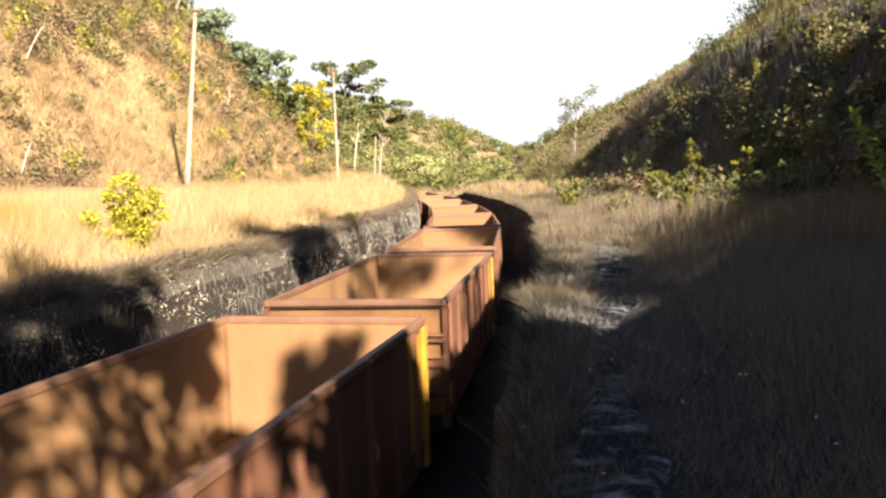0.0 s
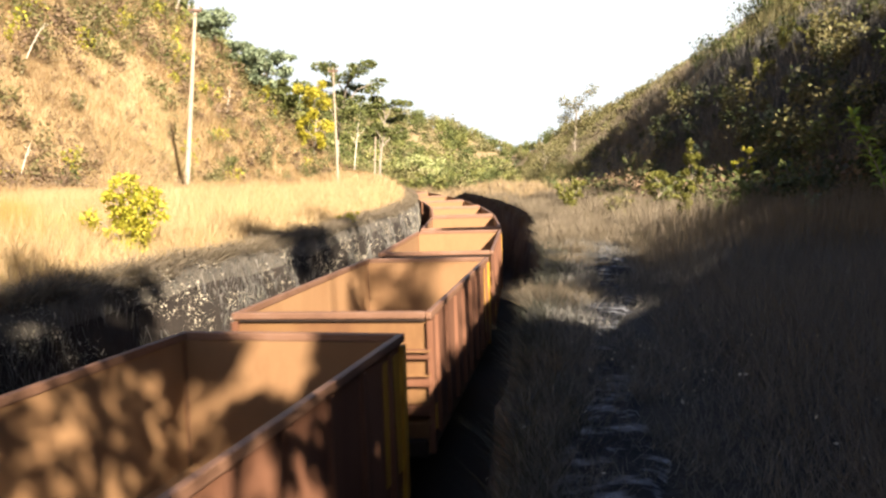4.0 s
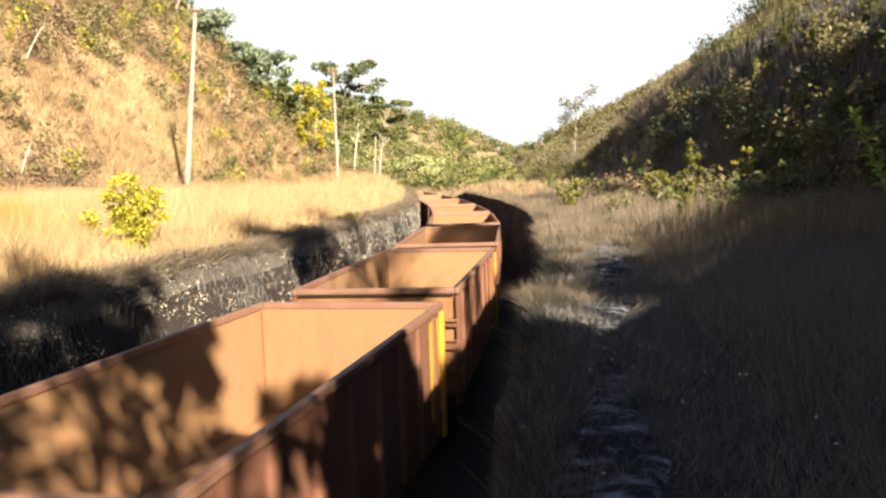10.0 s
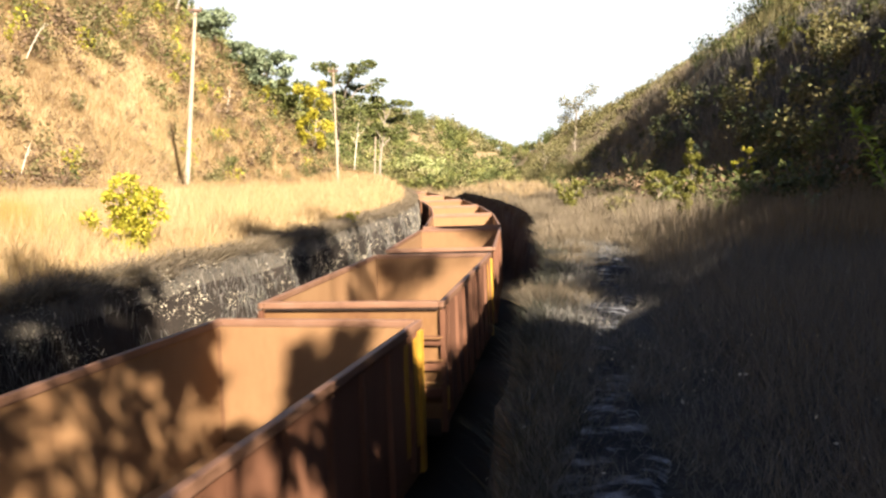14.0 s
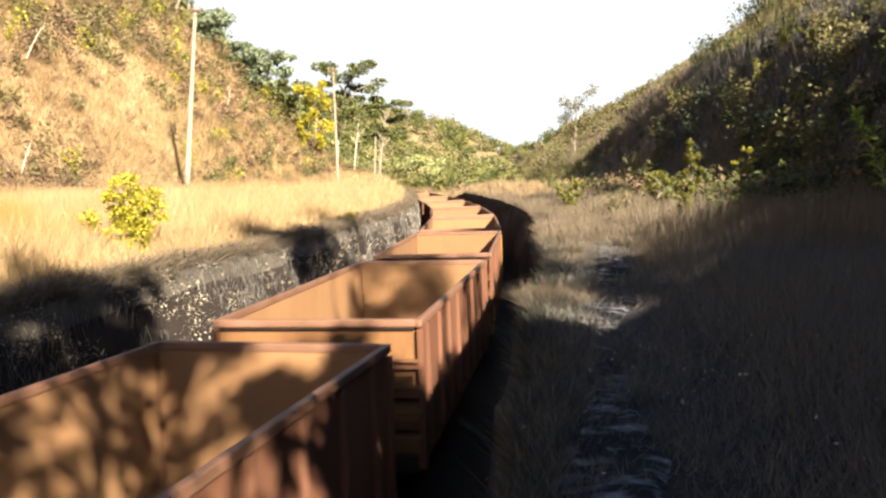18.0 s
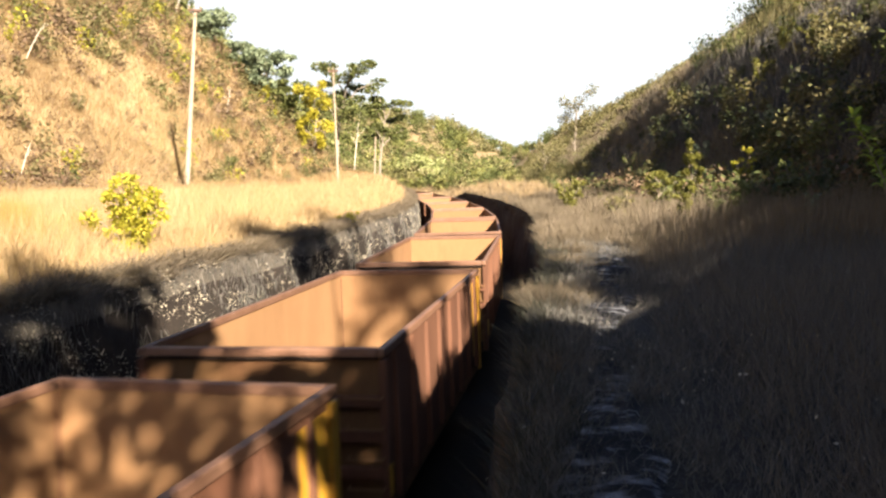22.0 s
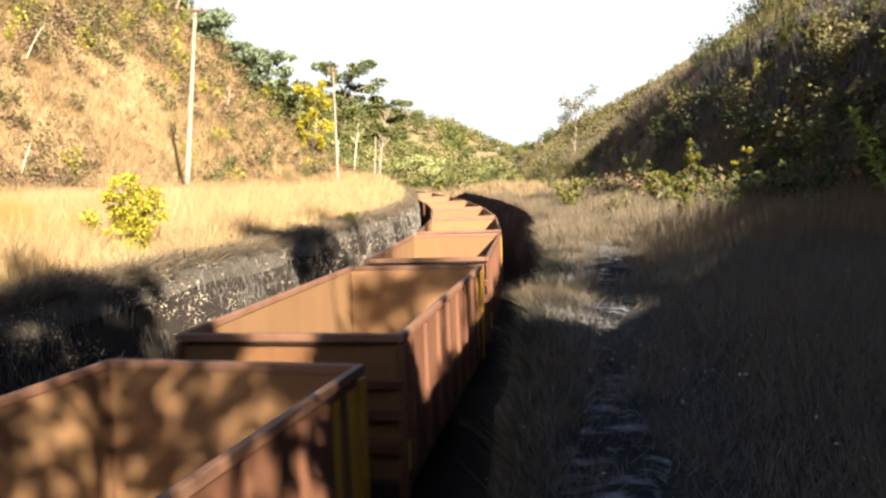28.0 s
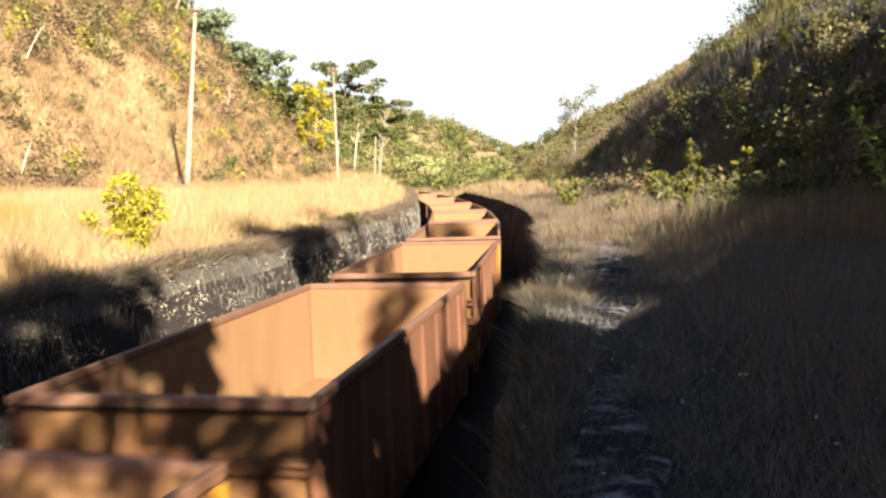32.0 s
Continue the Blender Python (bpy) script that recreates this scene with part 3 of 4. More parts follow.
def tree(name, x, y, height, spread, mat, label, bark=M_BARK, leaves=1800, leaf=0.2, bare=0.35, flat=0.6, lean=(0, 0), limbs=7, seed=1, category="tree", sink=0.2, crown_name="crown", thick=None, puffs=3, drop=1.0, clump=1.0):
    """Tapered trunk, forking limbs, and a ragged crown of leaf clumps round the limbs' ends."""
    r = np.random.default_rng(seed)
    z = float(land(x, y)) - sink
    thing = new(name)
    thing.location = (x, y, z)
    tagged(thing, label, category)
    top = Vector((lean[0], lean[1], height * 0.82))
    th = thick or height * 0.018
    bm = bmesh.new()
    mid = [Vector((lean[0] * u ** 1.5 + 0.03 * height * math.sin(u * 5 + seed) * u, lean[1] * u ** 1.5 + 0.03 * height * math.cos(u * 4 + seed) * u, top.z * u)) for u in np.linspace(0, 1, 7)]
    rod(mid, [th * (1.25 if i == 0 else 1) * (1 - 0.13 * i) for i in range(7)], bm)
    blobs = []
    for k in range(limbs):
        u = bare + (1 - bare) * (k + 0.5) / limbs
        i = min(5, int(u * 6))
        p0 = mid[i].lerp(mid[i + 1], u * 6 - i)
        t = k * 2.4 + seed + r.uniform(-0.4, 0.4)
        out = spread * (0.55 + 0.45 * r.random()) * (1.15 - 0.5 * abs(u - 0.7) / 0.5)
        rise = height * 0.17 * (0.5 + r.random())
        tip = p0 + Vector((math.cos(t) * out, math.sin(t) * out, rise * drop))
        bend = p0.lerp(tip, 0.5) + Vector((0, 0, rise * 0.25))
        rod([p0, bend, tip], [th * 0.45, th * 0.3, th * 0.12], bm, 6)
        for q in range(puffs):
            w = p0.lerp(tip, 0.6 + 0.45 * r.random())
            blobs.append((w.x + r.normal() * spread * 0.16, w.y + r.normal() * spread * 0.16, w.z + r.normal() * height * 0.03, spread * clump * r.uniform(0.20, 0.36), flat))
        twig = tip + Vector((r.normal() * 0.3, r.normal() * 0.3, 0.3)) * spread * 0.3
        rod([tip.lerp(p0, 0.25), twig], [th * 0.14, th * 0.05], bm, 5)
    blobs.append((top.x, top.y, height * 0.88, spread * 0.33, flat))
    part("trunk", bm, bark, thing)
    c = cloud(leaves, blobs, r)
    V, F = leaf_arrays(c, leaf * r.uniform(0.6, 1.3, leaves), 0.4, 0.5, r)
    crown = solid(crown_name, V, F, mat, smooth=False)
    crown.parent = thing
    return thing


def bush(name, x, y, height, spread, mat, label, leaves=900, leaf=0.06, stems=7, seed=1, category="shrub", bark=M_BARK, flat=0.9):
    """Several stems from one root, leafy from low down."""
    r = np.random.default_rng(seed)
    thing = new(name)
    thing.location = (x, y, float(land(x, y)) - 0.05)
    tagged(thing, label, category)
    bm = bmesh.new()
    blobs = []
    for k in range(stems):
        t = k * 2.4 + r.uniform(-0.5, 0.5)
        out = spread * r.uniform(0.25, 0.95)
        hh = height * r.uniform(0.6, 1.0) * (1 - 0.3 * out / spread)
        tip = Vector((math.cos(t) * out, math.sin(t) * out, hh))
        rod([(0, 0, 0), (tip.x * 0.35, tip.y * 0.35, hh * 0.5), tip], [0.022, 0.015, 0.006], bm, 5)
        for u in (0.2, 0.4, 0.6, 0.8, 1.0):
            q = Vector((tip.x * u, tip.y * u, hh * u))
            blobs.append((q.x + r.normal() * 0.08 * spread, q.y + r.normal() * 0.08 * spread, q.z, spread * r.uniform(0.14, 0.3), flat))
    part("branching_stem", bm, bark, thing)
    V, F = leaf_arrays(cloud(leaves, blobs, r, 0.3), leaf * r.uniform(0.6, 1.4, leaves), 0.2, 0.45, r)
    crown = solid("foliage", V, F, mat, smooth=False)
    crown.parent = thing
    return thing


def spread_shrubs(name, xy, radius, mat, label, per=110, leaf=0.12, tall=1.0, seed=3):
    """Scrub too thick to count, as one mass of leaf clumps."""
    r = np.random.default_rng(seed)
    z = land(xy[:, 0], xy[:, 1])
    n = len(xy)
    blobs = []
    k = np.repeat(np.arange(n), per)
    d = r.normal(size=(n * per, 3))
    d /= np.linalg.norm(d, axis=1)[:, None]
    d *= (radius[k] * (0.35 + 0.65 * r.random(n * per)) * (0.7 + 0.6 * hashed(k, np.floor(d[:, 0] * 2.2) + 5 * np.floor(d[:, 1] * 2.2), 3)))[:, None]
    c = np.stack([xy[k, 0], xy[k, 1], z[k] + radius[k] * 0.75 * tall], 1) + d * np.array([1, 1, tall])
    V, F = leaf_arrays(c, leaf * r.uniform(0.5, 1.4, n * per) * (0.6 + 0.4 * radius[k]), 0.3, 0.5, r)
    return tagged(solid(name, V, F, mat, smooth=False), label, name.replace("_", " "), kind="stuff")


def grass(name, x, y, h, w, mat, label, lean=0.3):
    base = np.stack([x, y, land(x, y) - 0.03], 1)
    V, F = blade_arrays(base, h, w, lean)
    return tagged(solid(name, V, F, mat, smooth=False), label, "grass", kind="stuff")


def on_flat(n, y0, y1, o0, o1, clump=0.0):
    """Places beside the track between two distances from it, thinning with distance from the eye."""
    y = y0 * (y1 / y0) ** rng.random(n)
    o = rng.uniform(o0, o1, n)
    x = track_x(y) + o / track_cos(y)
    if clump:
        keep = value_noise(x * clump, y * clump, 51) + 0.5 * value_noise(x * clump * 3, y * clump * 3, 53) + rng.normal(0, 0.12, n) > -0.12
        return x[keep], y[keep]
    return x, y


def build_grass():
    # sunny flat beyond the cutting
    x, y = on_flat(190000, 7, 110, -19, -0.05)
    x = x + cut_edge(y, -1) / track_cos(y)
    n = len(x)
    o = (x - track_x(y)) * track_cos(y) - cut_edge(y, -1) - 3
    h = rng.uniform(0.25, 0.75, n) * (0.6 + 0.7 * (value_noise(x * 0.5, y * 0.5, 61) + 0.5)) * np.clip((-o - 2.9) / 1.5, 0.35, 1)
    grass("dry_meadow_grass", x, y, h, 0.005 + 0.00055 * y, M_HAY, "tall sun-bleached dry grass on the flat beside the cutting", 0.42)
    # hillside beyond
    y = 22 * (150 / 22) ** rng.random(340000)
    x = left_foot(y) + 2.5 - 50 * rng.random(len(y)) ** 1.3
    h = rng.uniform(0.25, 0.75, len(x)) * (0.6 + 0.8 * (value_noise(x * 0.3, y * 0.3, 63) + 0.5))
    tone = value_noise(x * 0.16 + y * 0.05, y * 0.11, 64) + 0.5 * value_noise(x * 0.6, y * 0.5, 66) + rng.normal(0, 0.16, len(x))
    for m, mat, nm, lb in ((tone < 0.12, M_HAYP, "hillside_grass", "dry reddish-gold grass covering the steep hillside"), ((tone >= 0.12) & (tone < 0.42), M_HAY, "pale_hillside_grass", "bleached pale grass in patches on the steep hillside"), (tone >= 0.42, M_OLIVE, "olive_hillside_grass", "olive-green grass in patches on the steep hillside")):
        grass(nm, x[m], y[m], h[m], 0.006 + 0.0007 * y[m], mat, lb, 0.4)
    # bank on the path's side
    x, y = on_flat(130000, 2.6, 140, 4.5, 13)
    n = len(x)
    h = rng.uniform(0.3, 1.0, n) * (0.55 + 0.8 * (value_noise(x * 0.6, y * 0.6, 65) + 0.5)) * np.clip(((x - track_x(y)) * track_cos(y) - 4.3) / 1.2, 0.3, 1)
    # one bank grass in tones by place: shade-toned near, sunlit straw and gold beyond
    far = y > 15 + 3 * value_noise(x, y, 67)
    grass("bank_grass", x[~far], y[~far], h[~far] * 0.8, 0.004 + 0.0005 * y[~far], M_HAYD, "rank weedy grass on the shaded bank beside the path, greyed for its shade", 0.55)
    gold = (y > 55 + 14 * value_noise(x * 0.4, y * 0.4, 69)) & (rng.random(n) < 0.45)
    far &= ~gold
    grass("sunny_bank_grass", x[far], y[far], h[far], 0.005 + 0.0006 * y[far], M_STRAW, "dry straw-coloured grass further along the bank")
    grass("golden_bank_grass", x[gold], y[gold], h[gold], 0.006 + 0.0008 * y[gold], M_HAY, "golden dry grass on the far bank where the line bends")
    x, y = on_flat(17000, 2.2, 90, 3.3, 3.85, 0.8)
    keep = (x - track_x(y)) * track_cos(y) > np.interp(y, [3, 8, 12], [3.64, 3.36, 3.2]) + 0.15 * value_noise(y * 2, y, 5)
    x, y = x[keep], y[keep]
    h = rng.uniform(0.05, 0.24, len(x))
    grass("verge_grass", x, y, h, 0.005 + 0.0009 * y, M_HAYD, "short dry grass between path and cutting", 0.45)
    x, y = on_flat(24000, 20, 120, 2.75, 4.9)
    pale = rng.random(len(x)) < np.interp(y, [45, 75], [1, 0.4])
    for m, mat, nm, lb in ((pale, M_STRAW, "brink_grass", "straw-coloured grass along the far brink"), (~pale, M_HAY, "golden_brink_grass", "golden grass along the far brink")):
        grass(nm, x[m], y[m], rng.uniform(0.12, 0.45, int(m.sum())), 0.005 + 0.0007 * y[m], mat, lb, 0.45)
    x, y = on_flat(24000, 2.6, 40, 3.7, 4.7, 0.9)
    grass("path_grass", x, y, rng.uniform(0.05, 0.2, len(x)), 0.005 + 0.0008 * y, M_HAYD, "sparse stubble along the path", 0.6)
    y = 14 * (160 / 14) ** rng.random(210000)
    x = 11.5 + 42 * rng.random(len(y)) ** 1.3
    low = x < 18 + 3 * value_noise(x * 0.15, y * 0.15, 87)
    # foot and near slope take the shade-toned grass, the upper hill the olive
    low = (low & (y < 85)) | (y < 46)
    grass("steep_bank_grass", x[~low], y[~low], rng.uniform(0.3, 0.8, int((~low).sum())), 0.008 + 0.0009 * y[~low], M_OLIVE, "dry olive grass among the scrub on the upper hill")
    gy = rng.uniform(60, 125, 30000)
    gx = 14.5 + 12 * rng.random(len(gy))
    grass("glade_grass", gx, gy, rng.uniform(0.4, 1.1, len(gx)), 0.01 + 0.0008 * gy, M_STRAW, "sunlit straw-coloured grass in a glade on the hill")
    grass("steep_foot_grass", x[low], y[low], rng.uniform(0.3, 1.0, int(low.sum())), 0.005 + 0.0005 * y[low], M_HAYD, "weedy grass among the scrub on the hill's steep foot, greyed for its shade")


build_grass()


def tussock(x, y, rad, height, n, seed, label="pale dry grass tussock on the cutting's edge", mat=M_STRAW):
    r = np.random.default_rng(seed)
    t, q = r.uniform(0, 2 * np.pi, n), np.sqrt(r.random(n)) * rad
    bx, by = x + np.cos(t) * q, y + np.sin(t) * q
    h = height * r.uniform(0.3, 1.0, n) * (1 - 0.45 * q / rad) * np.clip(0.75 + 1.2 * value_noise(bx * 7, by * 7, seed), 0.25, 1.2)
    base = np.stack([bx - x, by - y, land(bx, by) - 0.04 - float(land(x, y))], 1)
    V, F = blade_arrays(base, h, 0.004 + 0.00035 * y, 0.3, r)
    V[2::3, :2] += np.stack([np.cos(t), np.sin(t)], 1) * (q * 0.5)[:, None] + r.normal(0, 0.10, (n, 2))
    ob = solid("grass_tussock", V, F, mat, smooth=False)
    ob.location = (x, y, float(land(x, y)))
    tagged(ob, label, "grass tussock", "tussocks by the path")


for k, (x, y, rad, hh, n) in enumerate([(1.4, 10.6, 0.34, 0.55, 900), (1.7, 11.1, 0.3, 0.5, 700), (1.3, 11.6, 0.28, 0.42, 500), (2.7, 18.0, 0.45, 0.6, 900), (2.4, 15.9, 0.32, 0.42, 500), (2.9, 15.2, 0.25, 0.3, 300), (3.0, 20.5, 0.6, 0.7, 1400), (4.0, 21.5, 0.5, 0.8, 1000), (4.4, 20.2, 0.35, 0.6, 700), (3.4, 24.5, 0.7, 0.7, 1300), (0.95, 7.0, 0.3, 0.28, 350), (0.85, 5.6, 0.3, 0.26, 350)]):
    tussock(x, y, rad, hh, n * 2, 100 + k)


def build_scrub():
    r = np.random.default_rng(17)
    # left hillside
    n = 3600
    y = 24 * (150 / 24) ** r.random(n)
    x = left_foot(y) - 0.5 - 34 * r.random(n) ** 1.3
    up = (left_foot(y) - x) / 34
    thick = value_noise(x * 0.13, y * 0.13, 81) + 0.5 * value_noise(x * 0.4, y * 0.4, 82) + 0.9 * (up * 34 / 14 - 0.45) + 0.7 * np.clip((y - 60) / 50, 0, 1) + r.normal(0, 0.18, n)
    keep = thick > 0.0
    x, y, up, n = x[keep], y[keep], up[keep], int(keep.sum())
    rad = r.uniform(0.3, 0.95, n) * (0.8 + 0.9 * up)
    pick = r.random(n)
    for lo, hi, mat, nm, lb, sd in ((0, 0.40, M_OLIVE, "hillside_scrub", "olive dry scrub scattered over the sunny hillside", 1), (0.40, 0.78, M_WEED, "dry_weeds", "clumps of dead brown weeds on the sunny hillside", 12), (0.78, 0.87, M_LIME, "green_scrub", "yellow-green bushes scattered over the sunny hillside", 2), (0.87, 1.01, M_GREEN, "leafy_scrub", "leafy green bushes on the sunny hillside", 3)):
        m = (pick >= lo) & (pick < hi)
        spread_shrubs(nm, np.stack([x, y], 1)[m], rad[m], mat, lb, 100, 0.14, 1.3, sd)
    n = 2600
    y = 26 * (95 / 26) ** r.random(n)
    x = left_foot(y) + 1.5 - 30 * r.random(n) ** 1.2
    keep = value_noise(x * 0.22, y * 0.22, 88) + 0.6 * value_noise(x * 0.8, y * 0.8, 89) + r.normal(0, 0.15, n) > 0.05
    x, y = x[keep], y[keep]
    spread_shrubs("thin_weeds", np.stack([x, y], 1), r.uniform(0.18, 0.5, len(x)), M_WEED, "thin brown seeding weeds standing in the hillside grass", 45, 0.09, 1.8, 41)
    # top of the left hill and its far end: thick growth
    n = 300
    y = r.uniform(70, 165, n)
    x = left_foot(y) - np.interp(y, [70, 100, 125, 165], [29, 18, 6, 0]) - r.random(n) * 40
    spread_shrubs("hilltop_wood", np.stack([x, y], 1), r.uniform(1.0, 2.6, n), M_GREEN, "mixed green woodland on the hill's brow", 170, 0.26, 1.2, 4)
    n = 120
    y = r.uniform(85, 150, n)
    x = left_foot(y) - np.interp(y, [85, 110, 150], [8, 2, -2]) - r.random(n) * 14
    spread_shrubs("sunlit_thicket", np.stack([x, y], 1), r.uniform(0.6, 1.8, n), M_YGREEN, "sunlit yellow-green thicket at the hill's foot", 160, 0.2, 1.1, 5)
    # right hill: dense, darker
    n = 2700
    y = 10 * (128 / 10) ** r.random(n)
    x = np.where(r.random(n) < 0.4, 11.6 + 7 * r.random(n), 11.6 + 42 * r.random(n) ** 1.05)
    low = x - 11.6 < 7.5 - 0.13 * np.maximum(0, y - 55) + 4 * value_noise(x * 0.1, y * 0.1, 85)
    gap = (value_noise(x * 0.16, y * 0.16, 83) + 0.5 * value_noise(x * 0.5, y * 0.5, 84) + r.normal(0, 0.1, n) < -0.05) & (y > 25)
    stay = ((y < 66 + 8 * r.random(n)) | (r.random(n) < 0.4) | (x > 27)) & ~(low & (r.random(n) < 0.55))
    x, y, low, gap = x[stay], y[stay], low[stay] & (y[stay] < 95), gap[stay]
    n = len(x)
    glade = (x > 16.0) & (x < 24.5) & (y > 60) & (r.random(n) < 0.95)
    rad = r.uniform(0.4, 1.15, n) * (0.8 + 0.6 * (x - 11.6) / 42) * np.where(glade, 0.22, np.where(gap, 0.35, 1.15))
    # dark leaves go low and near, painting the hill's shaded part
    pick = np.where(low, 0.8 * r.random(n), r.random(n))
    rad = np.where(low, rad * 0.8, rad)
    pick = np.where(low & (r.random(n) < 0.07), 0.9, pick)
    pick = np.where(low, pick, np.where(y < 48, 0.74 * r.random(n), 0.3 + 0.7 * r.random(n)))
    pick = np.where(y > 74, 0.42 + 0.4 * r.random(n), pick)
    for lo, hi, mat, nm, lb, sd in ((0, 0.5, M_DKGREEN, "dark_scrub", "dense scrub on the steep shaded hill, toned dark for its shade", 6), (0.5, 0.8, M_OLIVE, "dry_scrub", "dry brown brush on the steep shaded hill", 7), (0.8, 1.01, M_GREEN, "green_brush", "leafy green brush on the steep shaded hill", 8)):
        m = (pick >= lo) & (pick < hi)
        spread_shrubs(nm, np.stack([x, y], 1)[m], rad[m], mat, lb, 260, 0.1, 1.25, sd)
    n = 190
    y = 24 * (78 / 24) ** r.random(n)
    x = 11.8 - 4.2 * r.random(n) ** 1.6 * np.clip((y - 22) / 10, 0.3, 1)
    for lo, mat, nm, lb in ((0, M_DKGREEN, "foot_scrub", "low dark bushes at the foot of the shaded hill"), (1, M_GREEN, "foot_bushes", "low green bushes at the foot of the shaded hill"), (2, M_WEED, "foot_weeds", "dead brown weeds at the foot of the shaded hill")):
        m = np.arange(n) % 3 == lo
        spread_shrubs(nm, np.stack([x, y], 1)[m], r.uniform(0.25, 0.75, int(m.sum())), mat, lb, 120, 0.12, 1.2, 24 + lo)
    n = 240
    y = r.uniform(108, 185, n)
    x = 11.6 + 26 * r.random(n)
    spread_shrubs("far_brush", np.stack([x, y], 1), r.uniform(0.3, 0.95, n), M_OLIVE, "dry sunlit brush on the far end of the hill", 110, 0.18, 1.2, 13)
    # far ridge
    n = 420
    y = r.uniform(88, 150, n)
    x = track_x(y) + 4.5 / track_cos(y) + 26 * r.random(n)
    keep = x < 9 - 6 * np.clip((100 - y) / 12, 0, 1)
    x, y = x[keep], y[keep]
    n = len(x)
    pick = r.random(n)
    rad = r.uniform(0.4, 1.3, n) * np.interp(y, [88, 110, 150], [0.8, 1.2, 1.8])
    for lo, hi, mat, nm, lb, sd in ((0, 0.4, M_GREEN, "curve_wood", "sunlit green bushes where the line bends out of sight", 21), (0.4, 0.75, M_FAR, "curve_brush", "brownish brush where the line bends out of sight", 22), (0.75, 1.01, M_YGREEN, "curve_thicket", "yellow-green thicket where the line bends out of sight", 23)):
        m = (pick >= lo) & (pick < hi)
        spread_shrubs(nm, np.stack([x, y], 1)[m], rad[m], mat, lb, 220, 0.17, 1.15, sd)
    n = 1100
    y = r.uniform(170, 330, n)
    x = r.uniform(-110, 32, n)
    rad = r.uniform(1.3, 3.0, n) * np.interp(x, [-20, 10, 28], [1.1, 0.75, 0.5])
    pick = r.random(n)
    for lo, hi, mat, nm, lb, sd in ((0, 0.5, M_GREEN, "far_wood", "distant green woodland on the ridge", 9), (0.5, 0.85, M_FAR, "far_dry_wood", "distant brownish woodland on the ridge", 10), (0.85, 1.01, M_YGREEN, "far_light_wood", "distant yellow-green woodland on the ridge", 11)):
        m = (pick >= lo) & (pick < hi)
        spread_shrubs(nm, np.stack([x, y], 1)[m], rad[m], mat, lb, 200, 0.24, 1.1, sd)


build_scrub()


def bank_litter():
    """Pale leaves, roots and stones on the face of the sunny bank, and tufts hanging over its edge."""
    r = np.random.default_rng(23)
    n = 30000
    y = 7 * (70 / 7) ** r.random(n)
    drop = r.random(n) ** 1.2 * 1.6 - 0.05
    o = cut_edge(y, -1) + np.interp(drop, [-0.05, 0, 0.06, 0.18, 0.4, 0.75, 1.2, 1.7], [-0.3, 0.0, 0.10, 0.20, 0.28, 0.34, 0.39, 0.43]) + 0.06
    edge = track_x(y) + cut_edge(y, -1) / track_cos(y)
    keep = value_noise(y * 1.3, drop * 2.5, 71) + 0.7 * value_noise(y * 4, drop * 6, 72) + r.normal(0, 0.12, n) > 0.1
    c = np.stack([track_x(y) + o / track_cos(y) + 0.05 * r.random(n), y, land(edge, y) - drop], 1)[keep]
    V, F = leaf_arrays(c, (0.004 + 0.016 * r.random(len(c)) ** 2.5) * (1 + c[:, 1] / 28), -0.2, 0.6, r)
    tagged(solid("bank_litter", V, F, M_LITTER, smooth=False), "pale dead leaves and stones stuck to the dark bank", "litter", kind="stuff")
    n = 30000
    y = 7 * (80 / 7) ** r.random(n)
    o = cut_edge(y, -1) + r.uniform(-0.45, 0.22, n) * (0.7 + 0.6 * value_noise(y * 1.5, y * 0, 77))
    x = track_x(y) + o / track_cos(y)
    edge = track_x(y) + cut_edge(y, -1) / track_cos(y)
    base = np.stack([x, y, land(edge, y) - np.clip((o - cut_edge(y, -1)) * 0.9, 0, 1)], 1)
    V, F = blade_arrays(base, r.uniform(0.1, 0.42, n), 0.006 + 0.0007 * y, 0.8, r)
    V[2::3, 0] += 0.12
    V[2::3, 2] -= 0.12
    tagged(solid("edge_grass", V, F, M_STRAW, smooth=False), "dry grass hanging over the edge of the sunny bank", "grass", kind="stuff")
    # the brink below the path
    n = 12000
    y = 2.5 * (70 / 2.5) ** r.random(n)
    o = cut_edge(y, 1) + r.uniform(-0.05, 0.45, n) + 0.15 * value_noise(y * 1.5, y * 0, 92)
    x = track_x(y) + o / track_cos(y)
    edge = track_x(y) + (cut_edge(y, 1) + 0.1) / track_cos(y)
    base = np.stack([x, y, land(edge, y) - 0.05 - np.clip((cut_edge(y, 1) - o) * 4, 0, 0.6)], 1)
    V, F = blade_arrays(base, r.uniform(0.06, 0.26, n) * (0.5 + value_noise(y * 3, o * 3, 93) + 0.5), 0.006 + 0.0008 * y, 0.7, r)
    V[2::3, 0] -= 0.08
    tagged(solid("brink_weeds", V, F, M_BRINK, smooth=False), "low weeds along the brink of the cutting, toned dark for its shade", "weeds", kind="stuff")


bank_litter()


